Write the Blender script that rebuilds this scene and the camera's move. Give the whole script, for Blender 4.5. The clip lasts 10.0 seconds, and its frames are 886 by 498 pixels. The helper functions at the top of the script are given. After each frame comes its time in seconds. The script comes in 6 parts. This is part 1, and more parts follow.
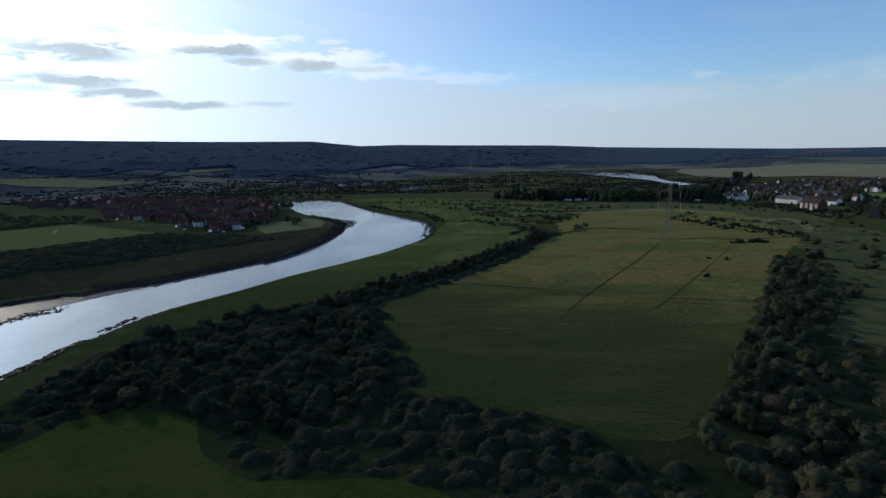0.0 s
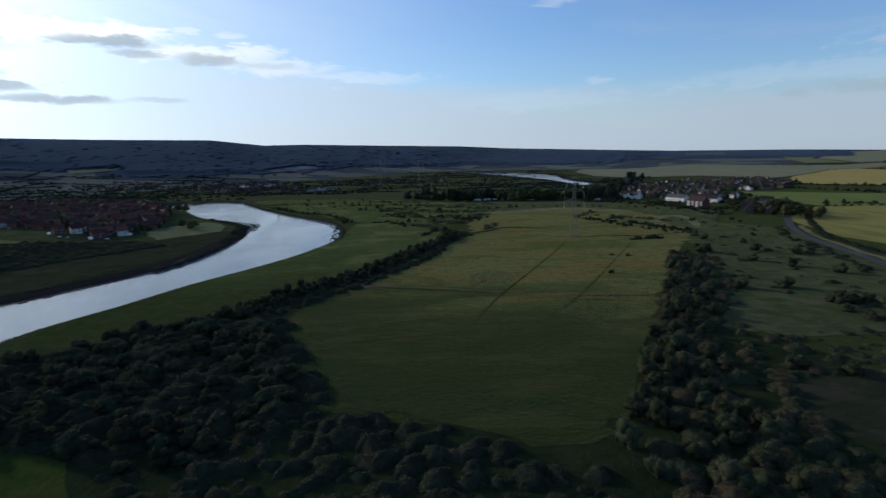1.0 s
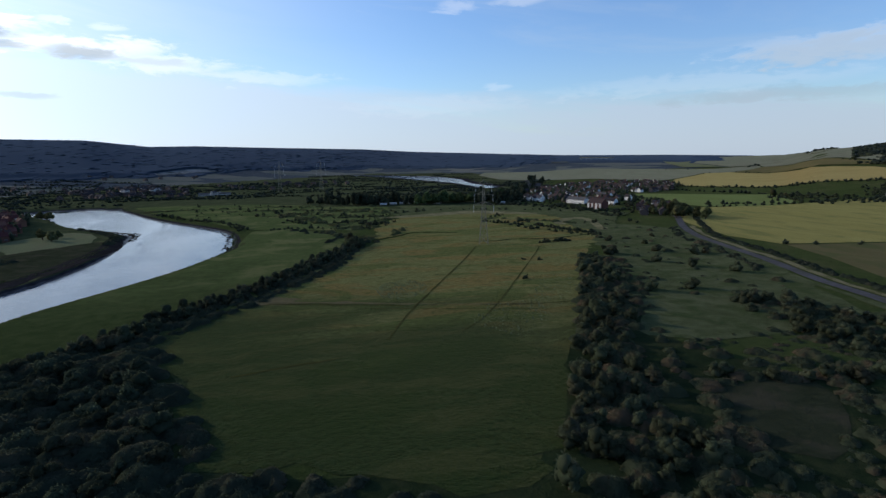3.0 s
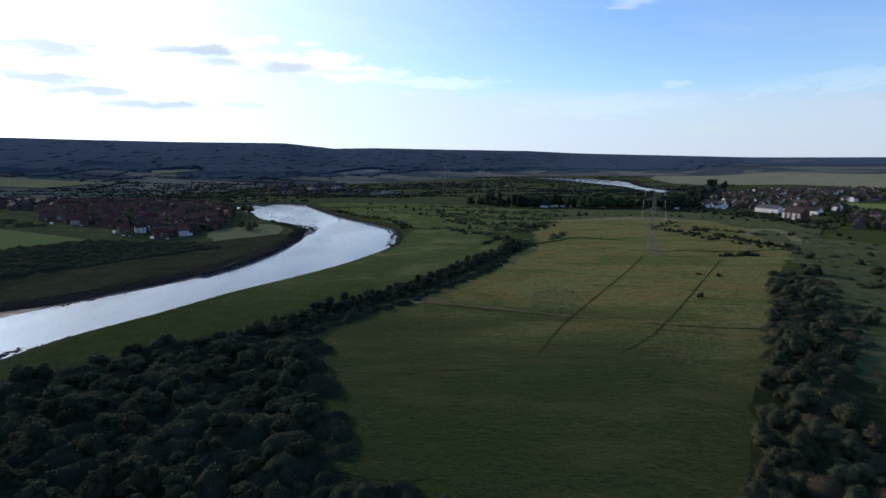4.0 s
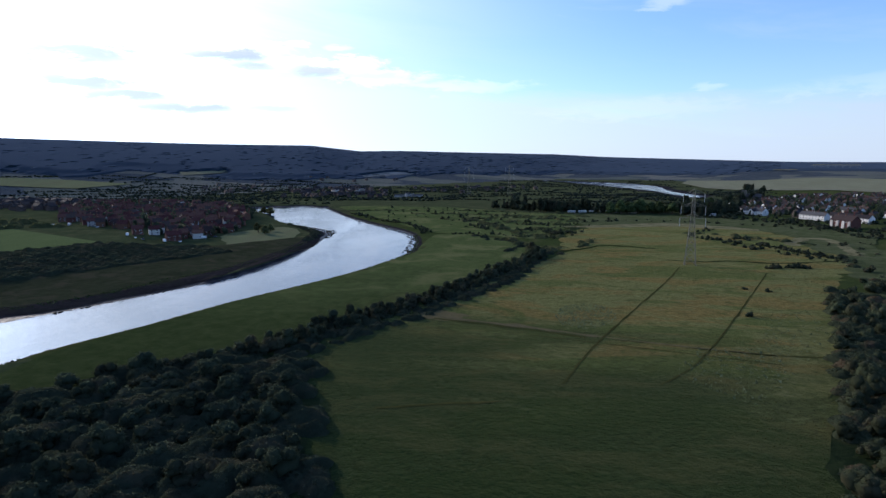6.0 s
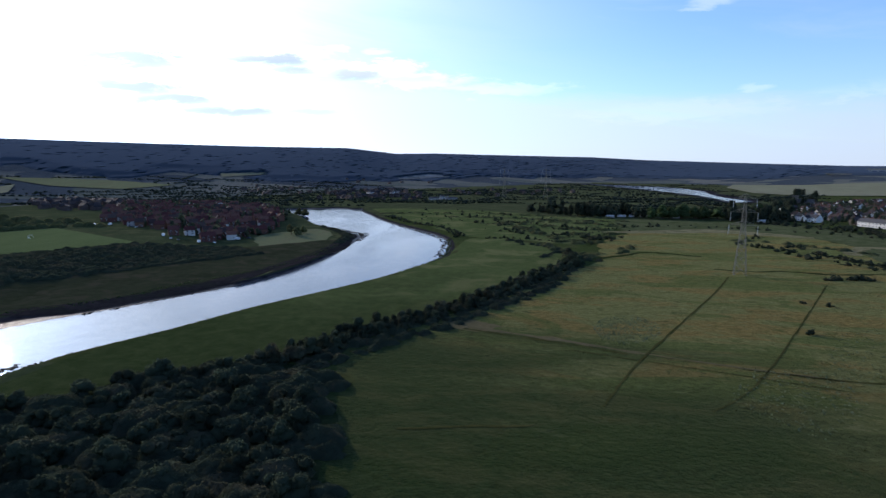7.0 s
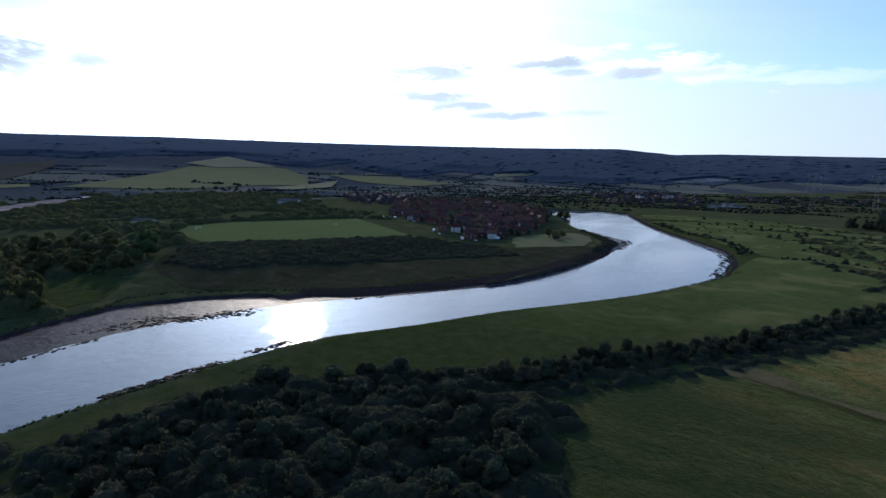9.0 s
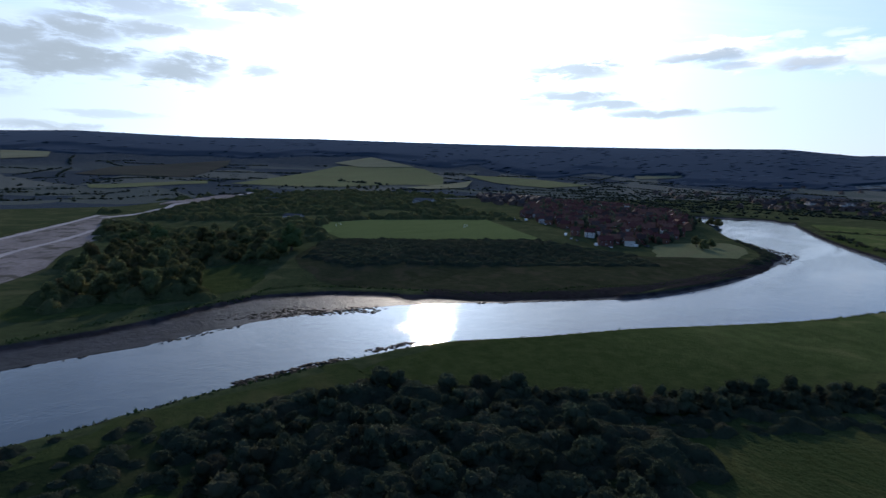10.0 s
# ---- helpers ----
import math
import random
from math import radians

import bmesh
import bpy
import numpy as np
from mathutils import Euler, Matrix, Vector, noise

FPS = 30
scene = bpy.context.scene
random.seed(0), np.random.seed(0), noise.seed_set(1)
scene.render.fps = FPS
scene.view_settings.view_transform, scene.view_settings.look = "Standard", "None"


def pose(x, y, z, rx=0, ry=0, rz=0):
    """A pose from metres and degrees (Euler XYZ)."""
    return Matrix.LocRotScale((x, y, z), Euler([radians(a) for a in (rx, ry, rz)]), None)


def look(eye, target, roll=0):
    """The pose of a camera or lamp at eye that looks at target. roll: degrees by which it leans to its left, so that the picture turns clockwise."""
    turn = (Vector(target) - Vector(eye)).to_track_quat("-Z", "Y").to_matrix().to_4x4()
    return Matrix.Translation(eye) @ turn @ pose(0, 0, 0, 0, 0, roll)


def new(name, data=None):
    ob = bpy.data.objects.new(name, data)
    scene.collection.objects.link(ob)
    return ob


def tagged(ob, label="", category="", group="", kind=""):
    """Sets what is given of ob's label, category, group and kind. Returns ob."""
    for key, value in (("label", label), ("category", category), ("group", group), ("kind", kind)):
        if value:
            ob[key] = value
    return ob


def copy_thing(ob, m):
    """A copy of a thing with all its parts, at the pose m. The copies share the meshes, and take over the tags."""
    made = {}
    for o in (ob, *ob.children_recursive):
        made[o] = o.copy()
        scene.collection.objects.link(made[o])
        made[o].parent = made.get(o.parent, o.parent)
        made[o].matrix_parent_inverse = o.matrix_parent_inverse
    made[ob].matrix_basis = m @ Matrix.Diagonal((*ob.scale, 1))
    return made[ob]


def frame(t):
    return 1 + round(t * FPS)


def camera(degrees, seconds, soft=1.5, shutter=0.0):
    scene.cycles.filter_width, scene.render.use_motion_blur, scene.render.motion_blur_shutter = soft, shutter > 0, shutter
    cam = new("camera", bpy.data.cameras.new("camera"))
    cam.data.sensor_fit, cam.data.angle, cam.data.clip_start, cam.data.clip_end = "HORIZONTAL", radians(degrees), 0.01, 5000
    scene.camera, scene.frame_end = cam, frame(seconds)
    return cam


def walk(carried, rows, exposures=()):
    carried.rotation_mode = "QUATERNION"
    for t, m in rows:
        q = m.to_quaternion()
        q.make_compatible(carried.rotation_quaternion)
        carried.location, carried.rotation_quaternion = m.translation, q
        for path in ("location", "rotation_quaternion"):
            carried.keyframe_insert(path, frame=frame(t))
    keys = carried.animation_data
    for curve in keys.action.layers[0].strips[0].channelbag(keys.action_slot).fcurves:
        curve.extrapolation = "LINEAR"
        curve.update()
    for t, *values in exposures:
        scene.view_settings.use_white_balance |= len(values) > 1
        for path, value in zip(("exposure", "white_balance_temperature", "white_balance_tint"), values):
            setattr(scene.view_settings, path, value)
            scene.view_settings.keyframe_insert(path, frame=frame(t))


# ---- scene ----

PATH = [
    (0, (-0.118, -43.652, 63.05), (-0.408, -41.701, 62.719), -1.3),
    (0.5, (-0.761, -39.859, 62.919), (-0.922, -37.894, 62.585), -1.3),
    (1, (-0.844, -35.687, 62.742), (-0.807, -33.716, 62.406), -1.1),
    (1.5, (-1.321, -30.788, 62.496), (-0.911, -28.86, 62.158), -1.1),
    (2, (-1.542, -25.789, 62.316), (-1.09, -23.87, 61.981), -0.9),
    (3.5, (0.4, -11.055, 61.814), (0.619, -9.093, 61.491), -0.6),
    (4, (1.707, -5.954, 61.726), (1.506, -3.989, 61.409), -0.5),
    (4.5, (2.76, -0.344, 61.62), (2.469, 1.61, 61.306), -0.2),
    (5, (3.184, 5.193, 61.43), (2.885, 7.145, 61.118), -0.3),
    (6.5, (3.259, 22.727, 60.514), (2.965, 24.683, 60.214), -0.2),
    (7, (2.839, 28.069, 60.467), (2.417, 30.002, 60.172), -0.0),
    (7.5, (2.161, 33.589, 60.353), (1.543, 35.468, 60.058), -0.0),
    (8, (0.867, 38.869, 60.408), (0.011, 40.653, 60.115), 0.2),
    (8.5, (-0.506, 43.757, 60.774), (-1.599, 45.406, 60.48), 0.5),
    (9, (-1.619, 48.382, 60.96), (-2.892, 49.896, 60.665), 0.6),
    (9.5, (-3.557, 52.936, 61.201), (-4.986, 54.304, 60.904), 0.7),
    (10, (-6.338, 56.752, 61.37), (-7.942, 57.909, 61.071), 1.0),
]
cam = camera(78.9, 10.0, soft=1.4, shutter=0.25)
walk(cam, [(t, look(e, g, r)) for t, e, g, r in PATH],
     exposures=[(0.0, -0.3, 6500, 10), (1.0, -0.3, 6500, 10), (2.2, -0.2, 6500, 10), (3.6, 0.05, 6600, 13.5), (4.4, 0.2, 6450, 15), (7.0, 0.27, 6300, 16), (8.0, 0.22, 6250, 16), (9.0, 0.08, 6250, 15), (10.0, -0.05, 6350, 13.5)])

# ---- light ----
SUN_AZ, SUN_EL = -55.8, 16.5      # degrees: azimuth from +y towards +x, elevation
sd = Vector((math.sin(radians(SUN_AZ)) * math.cos(radians(SUN_EL)), math.cos(radians(SUN_AZ)) * math.cos(radians(SUN_EL)), math.sin(radians(SUN_EL))))
sun = new("sun", bpy.data.lights.new("sun", "SUN"))
sun.data.energy, sun.data.angle, sun.data.color = 2.3, radians(0.6), (1.0, 0.9, 0.76)
sun.matrix_world = look((0, 0, 0), -sd)


class Nodes:
    """Short calls for building a node tree."""
    def __init__(self, tree):
        self.t = tree

    def add(self, kind, **props):
        n = self.t.nodes.new(kind)
        for k, v in props.items():
            setattr(n, k, v)
        return n

    def put(self, sock, v):
        if isinstance(v, bpy.types.NodeSocket):
            self.t.links.new(v, sock)
        elif v is not None:
            sock.default_value = v

    def math(self, op, a, b=None, c=None, clamp=False):
        n = self.add("ShaderNodeMath", operation=op, use_clamp=clamp)
        for i, v in enumerate((a, b, c)):
            self.put(n.inputs[i], v)
        return n.outputs[0]

    def vmath(self, op, a, b=None):
        n = self.add("ShaderNodeVectorMath", operation=op)
        self.put(n.inputs[0], a)
        self.put(n.inputs[1], b)
        return n.outputs["Value"] if op in ("DOT_PRODUCT", "LENGTH") else n.outputs["Vector"]

    def noise(self, vec, scale, detail=4.0, rough=0.55, dist=0.0):
        n = self.add("ShaderNodeTexNoise")
        self.put(n.inputs["Vector"], vec)
        n.inputs["Scale"].default_value = scale
        n.inputs["Detail"].default_value = detail
        n.inputs["Roughness"].default_value = rough
        n.inputs["Distortion"].default_value = dist
        return n.outputs["Fac"]

    def ramp(self, v, lo, hi, a=0.0, b=1.0):
        n = self.add("ShaderNodeMapRange", interpolation_type="SMOOTHSTEP")
        for i, x in enumerate((v, lo, hi, a, b)):
            self.put(n.inputs[i], x)
        return n.outputs[0]

    def mix(self, f, a, b, blend="MIX"):
        n = self.add("ShaderNodeMix", data_type="RGBA", blend_type=blend)
        self.put(n.inputs[0], f)
        self.put(n.inputs[6], a if not isinstance(a, tuple) else (*a[:3], 1))
        self.put(n.inputs[7], b if not isinstance(b, tuple) else (*b[:3], 1))
        return n.outputs[2]

    def combine(self, x, y, z):
        n = self.add("ShaderNodeCombineXYZ")
        for i, v in enumerate((x, y, z)):
            self.put(n.inputs[i], v)
        return n.outputs[0]


# evening sky: blue overhead, a bright veil of thin cloud round the sun and along the horizon, small grey clouds under it
world = bpy.data.worlds.new("evening_sky")
scene.world = world
world.use_nodes = True
world.node_tree.nodes.clear()
w = Nodes(world.node_tree)
sky = w.add("ShaderNodeTexSky", sky_type="NISHITA", sun_disc=False, sun_elevation=radians(SUN_EL), sun_rotation=radians(SUN_AZ),
            altitude=60, air_density=1.2, dust_density=0.3, ozone_density=3.0)
way = w.add("ShaderNodeTexCoord").outputs["Generated"]
sep = w.add("ShaderNodeSeparateXYZ")
w.put(sep.inputs[0], way)
azim = w.math("DEGREES", w.math("ARCTAN2", sep.outputs[0], sep.outputs[1]))
elev = w.math("DEGREES", w.math("ARCSINE", sep.outputs[2]))
near_sun = w.math("DEGREES", w.math("ARCCOSINE", w.math("MINIMUM", w.vmath("DOT_PRODUCT", way, tuple(sd)), 1.0)))
wisp = w.noise(w.combine(w.math("MULTIPLY", azim, 0.045), w.math("MULTIPLY", w.math("MULTIPLY_ADD", azim, 0.12, elev), 0.3), 3.1), 1.0, 7, 0.62, 0.5)
fleck = w.noise(w.combine(w.math("MULTIPLY", azim, 0.28), w.math("MULTIPLY", elev, 0.9), 7.7), 1.0, 6, 0.65, 0.3)
wob = w.math("SUBTRACT", fleck, 0.5)
# upper edge of the veil sinks from the sun's side to the far side
edge = w.ramp(azim, -50, 30, 12.5, 4.6)
above = w.math("SUBTRACT", w.math("MULTIPLY_ADD", w.math("SUBTRACT", wisp, 0.5), -9.0, elev), edge)
low_veil = w.ramp(above, 2.2, -2.2, 0.0, 0.85)
sun_veil = w.math("MULTIPLY", w.math("MULTIPLY", w.ramp(near_sun, 68, 8, 0.0, 1.0), w.ramp(elev, 42, 20, 0.3, 1.0)), w.ramp(wisp, 0.25, 0.6, 0.8, 1.15), clamp=True)
high = w.math("MULTIPLY", w.ramp(wisp, 0.46, 0.75, 0.0, 0.22), w.ramp(elev, 60, 12, 0.3, 1.0))
veil = w.math("MAXIMUM", w.math("MAXIMUM", low_veil, sun_veil), high, clamp=True)
glow = w.math("ADD", w.math("MULTIPLY", w.math("POWER", 2.718, w.math("MULTIPLY", near_sun, -1 / 8.0)), 30.0),
              w.math("MULTIPLY", w.math("POWER", 2.718, w.math("MULTIPLY", near_sun, -1 / 32.0)), 8.0))
veil_col = w.combine(w.math("MULTIPLY_ADD", glow, 0.82, 3.0), w.math("MULTIPLY_ADD", glow, 0.97, 3.75), w.math("MULTIPLY_ADD", glow, 1.15, 4.7))
blue = w.mix(1.0, sky.outputs[0], (0.92, 1.08, 1.42), "MULTIPLY")
col = w.mix(veil, blue, veil_col)
# small clouds: azimuth, elevation, half width, half height in degrees, thickness
CLOUDS = [(-41.6, 9.7, 6.0, 0.85, 0.85), (-45.5, 10.2, 4, 0.6, 0.7), (-29.4, 10.4, 4.4, 0.55, 0.8), (-26.5, 9.6, 2.6, 0.35, 0.65), (-21.2, 9.4, 3.0, 0.6, 0.7), (-42, 7.2, 5.4, 0.65, 0.85), (-46, 6.4, 3.5, 0.4, 0.6),
          (-38, 6.4, 4.0, 0.5, 0.8), (-33.5, 5.5, 4.5, 0.45, 0.75), (-39.1, 11.5, 2.0, 0.5, 0.6), (-16, 9.0, 4, 0.3, 0.3), (-26, 5.6, 2.4, 0.3, 0.35),
          (-88.5, 8.7, 6.0, 1.5, 0.95), (-93, 9.6, 5, 1.2, 0.9), (-79.6, 8.4, 3.6, 1.5, 0.9), (-81.8, 11.8, 3.0, 0.75, 0.8), (-87.1, 11.2, 4.0, 1.1, 0.9), (-78, 12.8, 4.5, 0.8, 0.5), (-84, 13.6, 6, 0.9, 0.7), (-70.8, 14.8, 5.2, 0.95, 0.8), (-72.5, 8.9, 1.9, 0.6, 0.75),
          # last four lie above the view, added to darken the water's reflection
          (-76, 8.3, 0.9, 0.3, 0.4), (-90.6, 2.9, 4.5, 0.45, 0.6), (-86, 4.2, 4, 0.35, 0.4), (-100, 6, 9, 1.2, 0.7), (46, 8.6, 7, 1.0, 0.35), (43, 5.2, 10, 0.6, 0.35), (-94, 17.5, 9, 1.6, 0.8), (-100, 22, 12, 2.0, 0.8), (-88, 25, 10, 1.8, 0.7), (-104, 28, 12, 2.2, 0.8)]
# bright puffs on the edge of the veil
PUFFS = [(-33, 11.2, 9, 0.9, 0.7), (-21, 9.9, 6, 0.9, 0.6), (-15, 9.0, 6, 0.8, 0.45), (-6.5, 8.1, 7, 0.7, 0.28), (-3.5, 8.2, 2.5, 0.5, 0.25), (-19, 11.6, 1.4, 0.3, 0.3), (-23, 11.8, 1.2, 0.3, 0.3), (17, 7.2, 1.4, 0.4, 0.2), (13, 14.8, 2, 0.6, 0.25), (19, 15.0, 2.4, 0.4, 0.25), (11, 5.4, 9, 0.9, 0.10), (47, 8.8, 10, 1.1, 0.3), (36, 6.6, 12, 0.9, 0.15), (-42, 11.0, 8, 0.9, 0.7)]


def cloud_mask(spots):
    total = None
    for ca, ce, ha, he, k in spots:
        u = w.math("DIVIDE", w.math("SUBTRACT", w.math("MULTIPLY_ADD", wob, ha * 2.2, azim), ca), ha)
        v = w.math("DIVIDE", w.math("SUBTRACT", w.math("MULTIPLY_ADD", wob, he * 3.5, elev), ce), he)
        m = w.ramp(w.math("ADD", w.math("MULTIPLY", u, u), w.math("MULTIPLY", v, v)), 1.6, 0.05, 0.0, k)
        total = m if total is None else w.math("MAXIMUM", total, m)
    return total


puff_col = w.combine(w.math("MULTIPLY_ADD", glow, 1.1, 5.6), w.math("MULTIPLY_ADD", glow, 1.08, 6.0), w.math("MULTIPLY_ADD", glow, 1.02, 6.6))
col = w.mix(cloud_mask(PUFFS), col, puff_col)
grey = cloud_mask(CLOUDS)
grey_col = w.combine(w.math("MULTIPLY_ADD", glow, 0.11, 2.55), w.math("MULTIPLY_ADD", glow, 0.135, 3.1), w.math("MULTIPLY_ADD", glow, 0.14, 3.6))
col = w.mix(grey, col, grey_col)
bg = w.add("ShaderNodeBackground")
w.put(bg.inputs[0], col)
bg.inputs[1].default_value = 0.15
w.put(w.add("ShaderNodeOutputWorld").inputs[0], bg.outputs[0])

# ---- materials ----


def surface(name, dark, light, tint=None, big=0.02, small=0.6, rough=0.9, bump=0.3, bump_scale=1.5, spec=0.0, streak=None, random_value=0.0, sheen=0.0, island=0.0, tide=False, sheen_tint=None, zone=None):
    """A matt natural surface: two colours mixed by coarse and fine noise, a third in patches, with relief."""
    m = bpy.data.materials.new(name)
    m.use_nodes = True
    n = Nodes(m.node_tree)
    b = m.node_tree.nodes["Principled BSDF"]
    geo = n.add("ShaderNodeNewGeometry")
    pos = geo.outputs["Position"]
    if streak:
        mp = n.add("ShaderNodeMapping")
        n.put(mp.inputs[0], pos)
        mp.inputs["Rotation"].default_value = (0, 0, radians(streak[0]))
        mp.inputs["Scale"].default_value = (streak[1], 1.0, 1.0)
        pos = mp.outputs[0]
    f1, f2 = n.noise(pos, big, 5, 0.6), n.noise(pos, small, 6, 0.65)
    c = n.mix(n.math("MULTIPLY_ADD", n.ramp(f2, 0.3, 0.7), 0.6, n.math("MULTIPLY", n.ramp(f1, 0.35, 0.65), 0.4)), dark, light)
    if tint:
        c = n.mix(n.ramp(n.noise(pos, big * 2.3, 4, 0.6, 0.5), 0.48, 0.66), c, tint)
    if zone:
        # a second pair of colours where y lies below y0, blending into the first by y1
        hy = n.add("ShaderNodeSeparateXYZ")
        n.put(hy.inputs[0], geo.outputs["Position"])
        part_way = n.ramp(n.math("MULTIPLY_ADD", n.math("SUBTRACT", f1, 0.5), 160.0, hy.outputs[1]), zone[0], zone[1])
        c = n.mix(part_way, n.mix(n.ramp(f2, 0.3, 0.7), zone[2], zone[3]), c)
    if random_value or island:
        rnd = n.add("ShaderNodeObjectInfo").outputs["Random"] if random_value else geo.outputs["Random Per Island"]
        k = random_value or island
        hsv = n.add("ShaderNodeHueSaturation")
        n.put(hsv.inputs["Value"], n.ramp(rnd, 0, 1, 1 - k, 1 + k))
        n.put(hsv.inputs["Hue"], n.ramp(rnd, 0, 1, 0.485, 0.515))
        n.put(hsv.inputs["Color"], c)
        c = hsv.outputs[0]
    if tide:
        # brown mud below the level of the highest tides
        hz = n.add("ShaderNodeSeparateXYZ")
        n.put(hz.inputs[0], geo.outputs["Position"])
        wet = n.ramp(n.math("MULTIPLY_ADD", n.noise(geo.outputs["Position"], 0.25, 4, 0.6), 0.7, hz.outputs[2]), 0.2, -0.1)
        mud = n.mix(n.ramp(n.noise(geo.outputs["Position"], 0.12, 6, 0.65, 0.6), 0.35, 0.65), (0.017, 0.015, 0.016), (0.033, 0.030, 0.032))
        c = n.mix(wet, c, mud)
        slick = n.ramp(n.math("MULTIPLY_ADD", n.noise(geo.outputs["Position"], 0.18, 4, 0.6), 0.9, hz.outputs[2]), -0.6, -1.2)
        n.put(b.inputs["Roughness"], n.ramp(slick, 0, 1, 0.85, 0.42))
        n.put(b.inputs["Specular IOR Level"], n.ramp(slick, 0, 1, spec, 0.035))
    else:
        b.inputs["Roughness"].default_value = rough
        b.inputs["Specular IOR Level"].default_value = spec
    n.put(b.inputs["Base Color"], c)
    if sheen:
        b.inputs["Sheen Weight"].default_value = sheen
        if tide:
            n.put(b.inputs["Sheen Weight"], n.ramp(wet, 0, 1, sheen, 0.0))
        b.inputs["Sheen Roughness"].default_value = 0.45
        b.inputs["Sheen Tint"].default_value = (*(sheen_tint or [min(1, 5 * v) for v in light]), 1)
    if bump:
        bp = n.add("ShaderNodeBump")
        bp.inputs["Strength"].default_value = bump
        bp.inputs["Distance"].default_value = 0.6
        n.put(bp.inputs["Height"], n.noise(pos, bump_scale, 5, 0.7))
        n.put(b.inputs["Normal"], bp.outputs[0])
    return m


def plain(name, colour, rough=0.6, metal=0.0, spec=0.4, vary=0.12, scale=2.0, random_value=0.0):
    """Paint, render, tile or metal with slight mottling."""
    m = surface(name, tuple(c * (1 - vary) for c in colour), tuple(c * (1 + vary) for c in colour), None, scale * 0.2, scale, rough, 0.1, scale * 3, spec, random_value=random_value)
    m.node_tree.nodes["Principled BSDF"].inputs["Metallic"].default_value = metal
    return m


def foliage(name, dark, light, tint, big, small, share=0.35, random_value=0.0, island=0.0, sheen=0.0):
    """Leaves that let part of the light through."""
    m = surface(name, dark, light, tint, big, small, 0.75, 0.0, spec=0.0, random_value=random_value, island=island, sheen=sheen, sheen_tint=(0.42, 0.5, 0.66))
    n = Nodes(m.node_tree)
    b = m.node_tree.nodes["Principled BSDF"]
    out = m.node_tree.nodes["Material Output"]
    tr = n.add("ShaderNodeBsdfTranslucent")
    n.put(tr.inputs[0], b.inputs["Base Color"].links[0].from_socket)
    mx = n.add("ShaderNodeMixShader")
    mx.inputs[0].default_value = share
    n.put(mx.inputs[1], b.outputs[0])
    n.put(mx.inputs[2], tr.outputs[0])
    n.put(out.inputs[0], mx.outputs[0])
    return m


def hill_material():
    """Distant slopes: dark woods above, a muted patchwork of small fields below, tinted for distance haze."""
    m = bpy.data.materials.new("distant_slopes")
    m.use_nodes = True
    n = Nodes(m.node_tree)
    b = m.node_tree.nodes["Principled BSDF"]
    pos = n.add("ShaderNodeNewGeometry").outputs["Position"]
    s3 = n.add("ShaderNodeSeparateXYZ")
    n.put(s3.inputs[0], pos)
    vo = n.add("ShaderNodeTexVoronoi")
    n.put(vo.inputs["Vector"], n.vmath("ADD", pos, n.vmath("MULTIPLY", n.combine(n.noise(pos, 0.01), n.noise(pos, 0.013), 0.0), (90.0, 90.0, 0.0))))
    vo.inputs["Scale"].default_value = 0.0055
    pick = n.add("ShaderNodeSeparateXYZ")
    n.put(pick.inputs[0], vo.outputs["Color"])
    # wood blued, fields and sheen lightened: distance haze put into the colours
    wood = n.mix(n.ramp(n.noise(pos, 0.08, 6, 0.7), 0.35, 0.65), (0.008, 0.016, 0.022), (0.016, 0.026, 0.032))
    field = n.mix(pick.outputs[1], (0.044, 0.052, 0.036), (0.100, 0.094, 0.068))
    open_part = n.math("MULTIPLY", n.ramp(pick.outputs[0], 0.40, 0.44), n.ramp(n.math("MULTIPLY_ADD", n.noise(pos, 0.004), 60.0, s3.outputs[2]), 95, 60))
    n.put(b.inputs["Base Color"], n.mix(open_part, wood, field))
    b.inputs["Roughness"].default_value = 0.95
    b.inputs["Specular IOR Level"].default_value = 0.0
    b.inputs["Sheen Weight"].default_value = 0.10
    b.inputs["Sheen Tint"].default_value = (0.46, 0.5, 0.56, 1)
    bp = n.add("ShaderNodeBump")
    bp.inputs["Strength"].default_value = 0.8
    bp.inputs["Distance"].default_value = 3.0
    n.put(bp.inputs["Height"], n.noise(pos, 0.12, 5, 0.7))
    n.put(b.inputs["Normal"], bp.outputs[0])
    return m


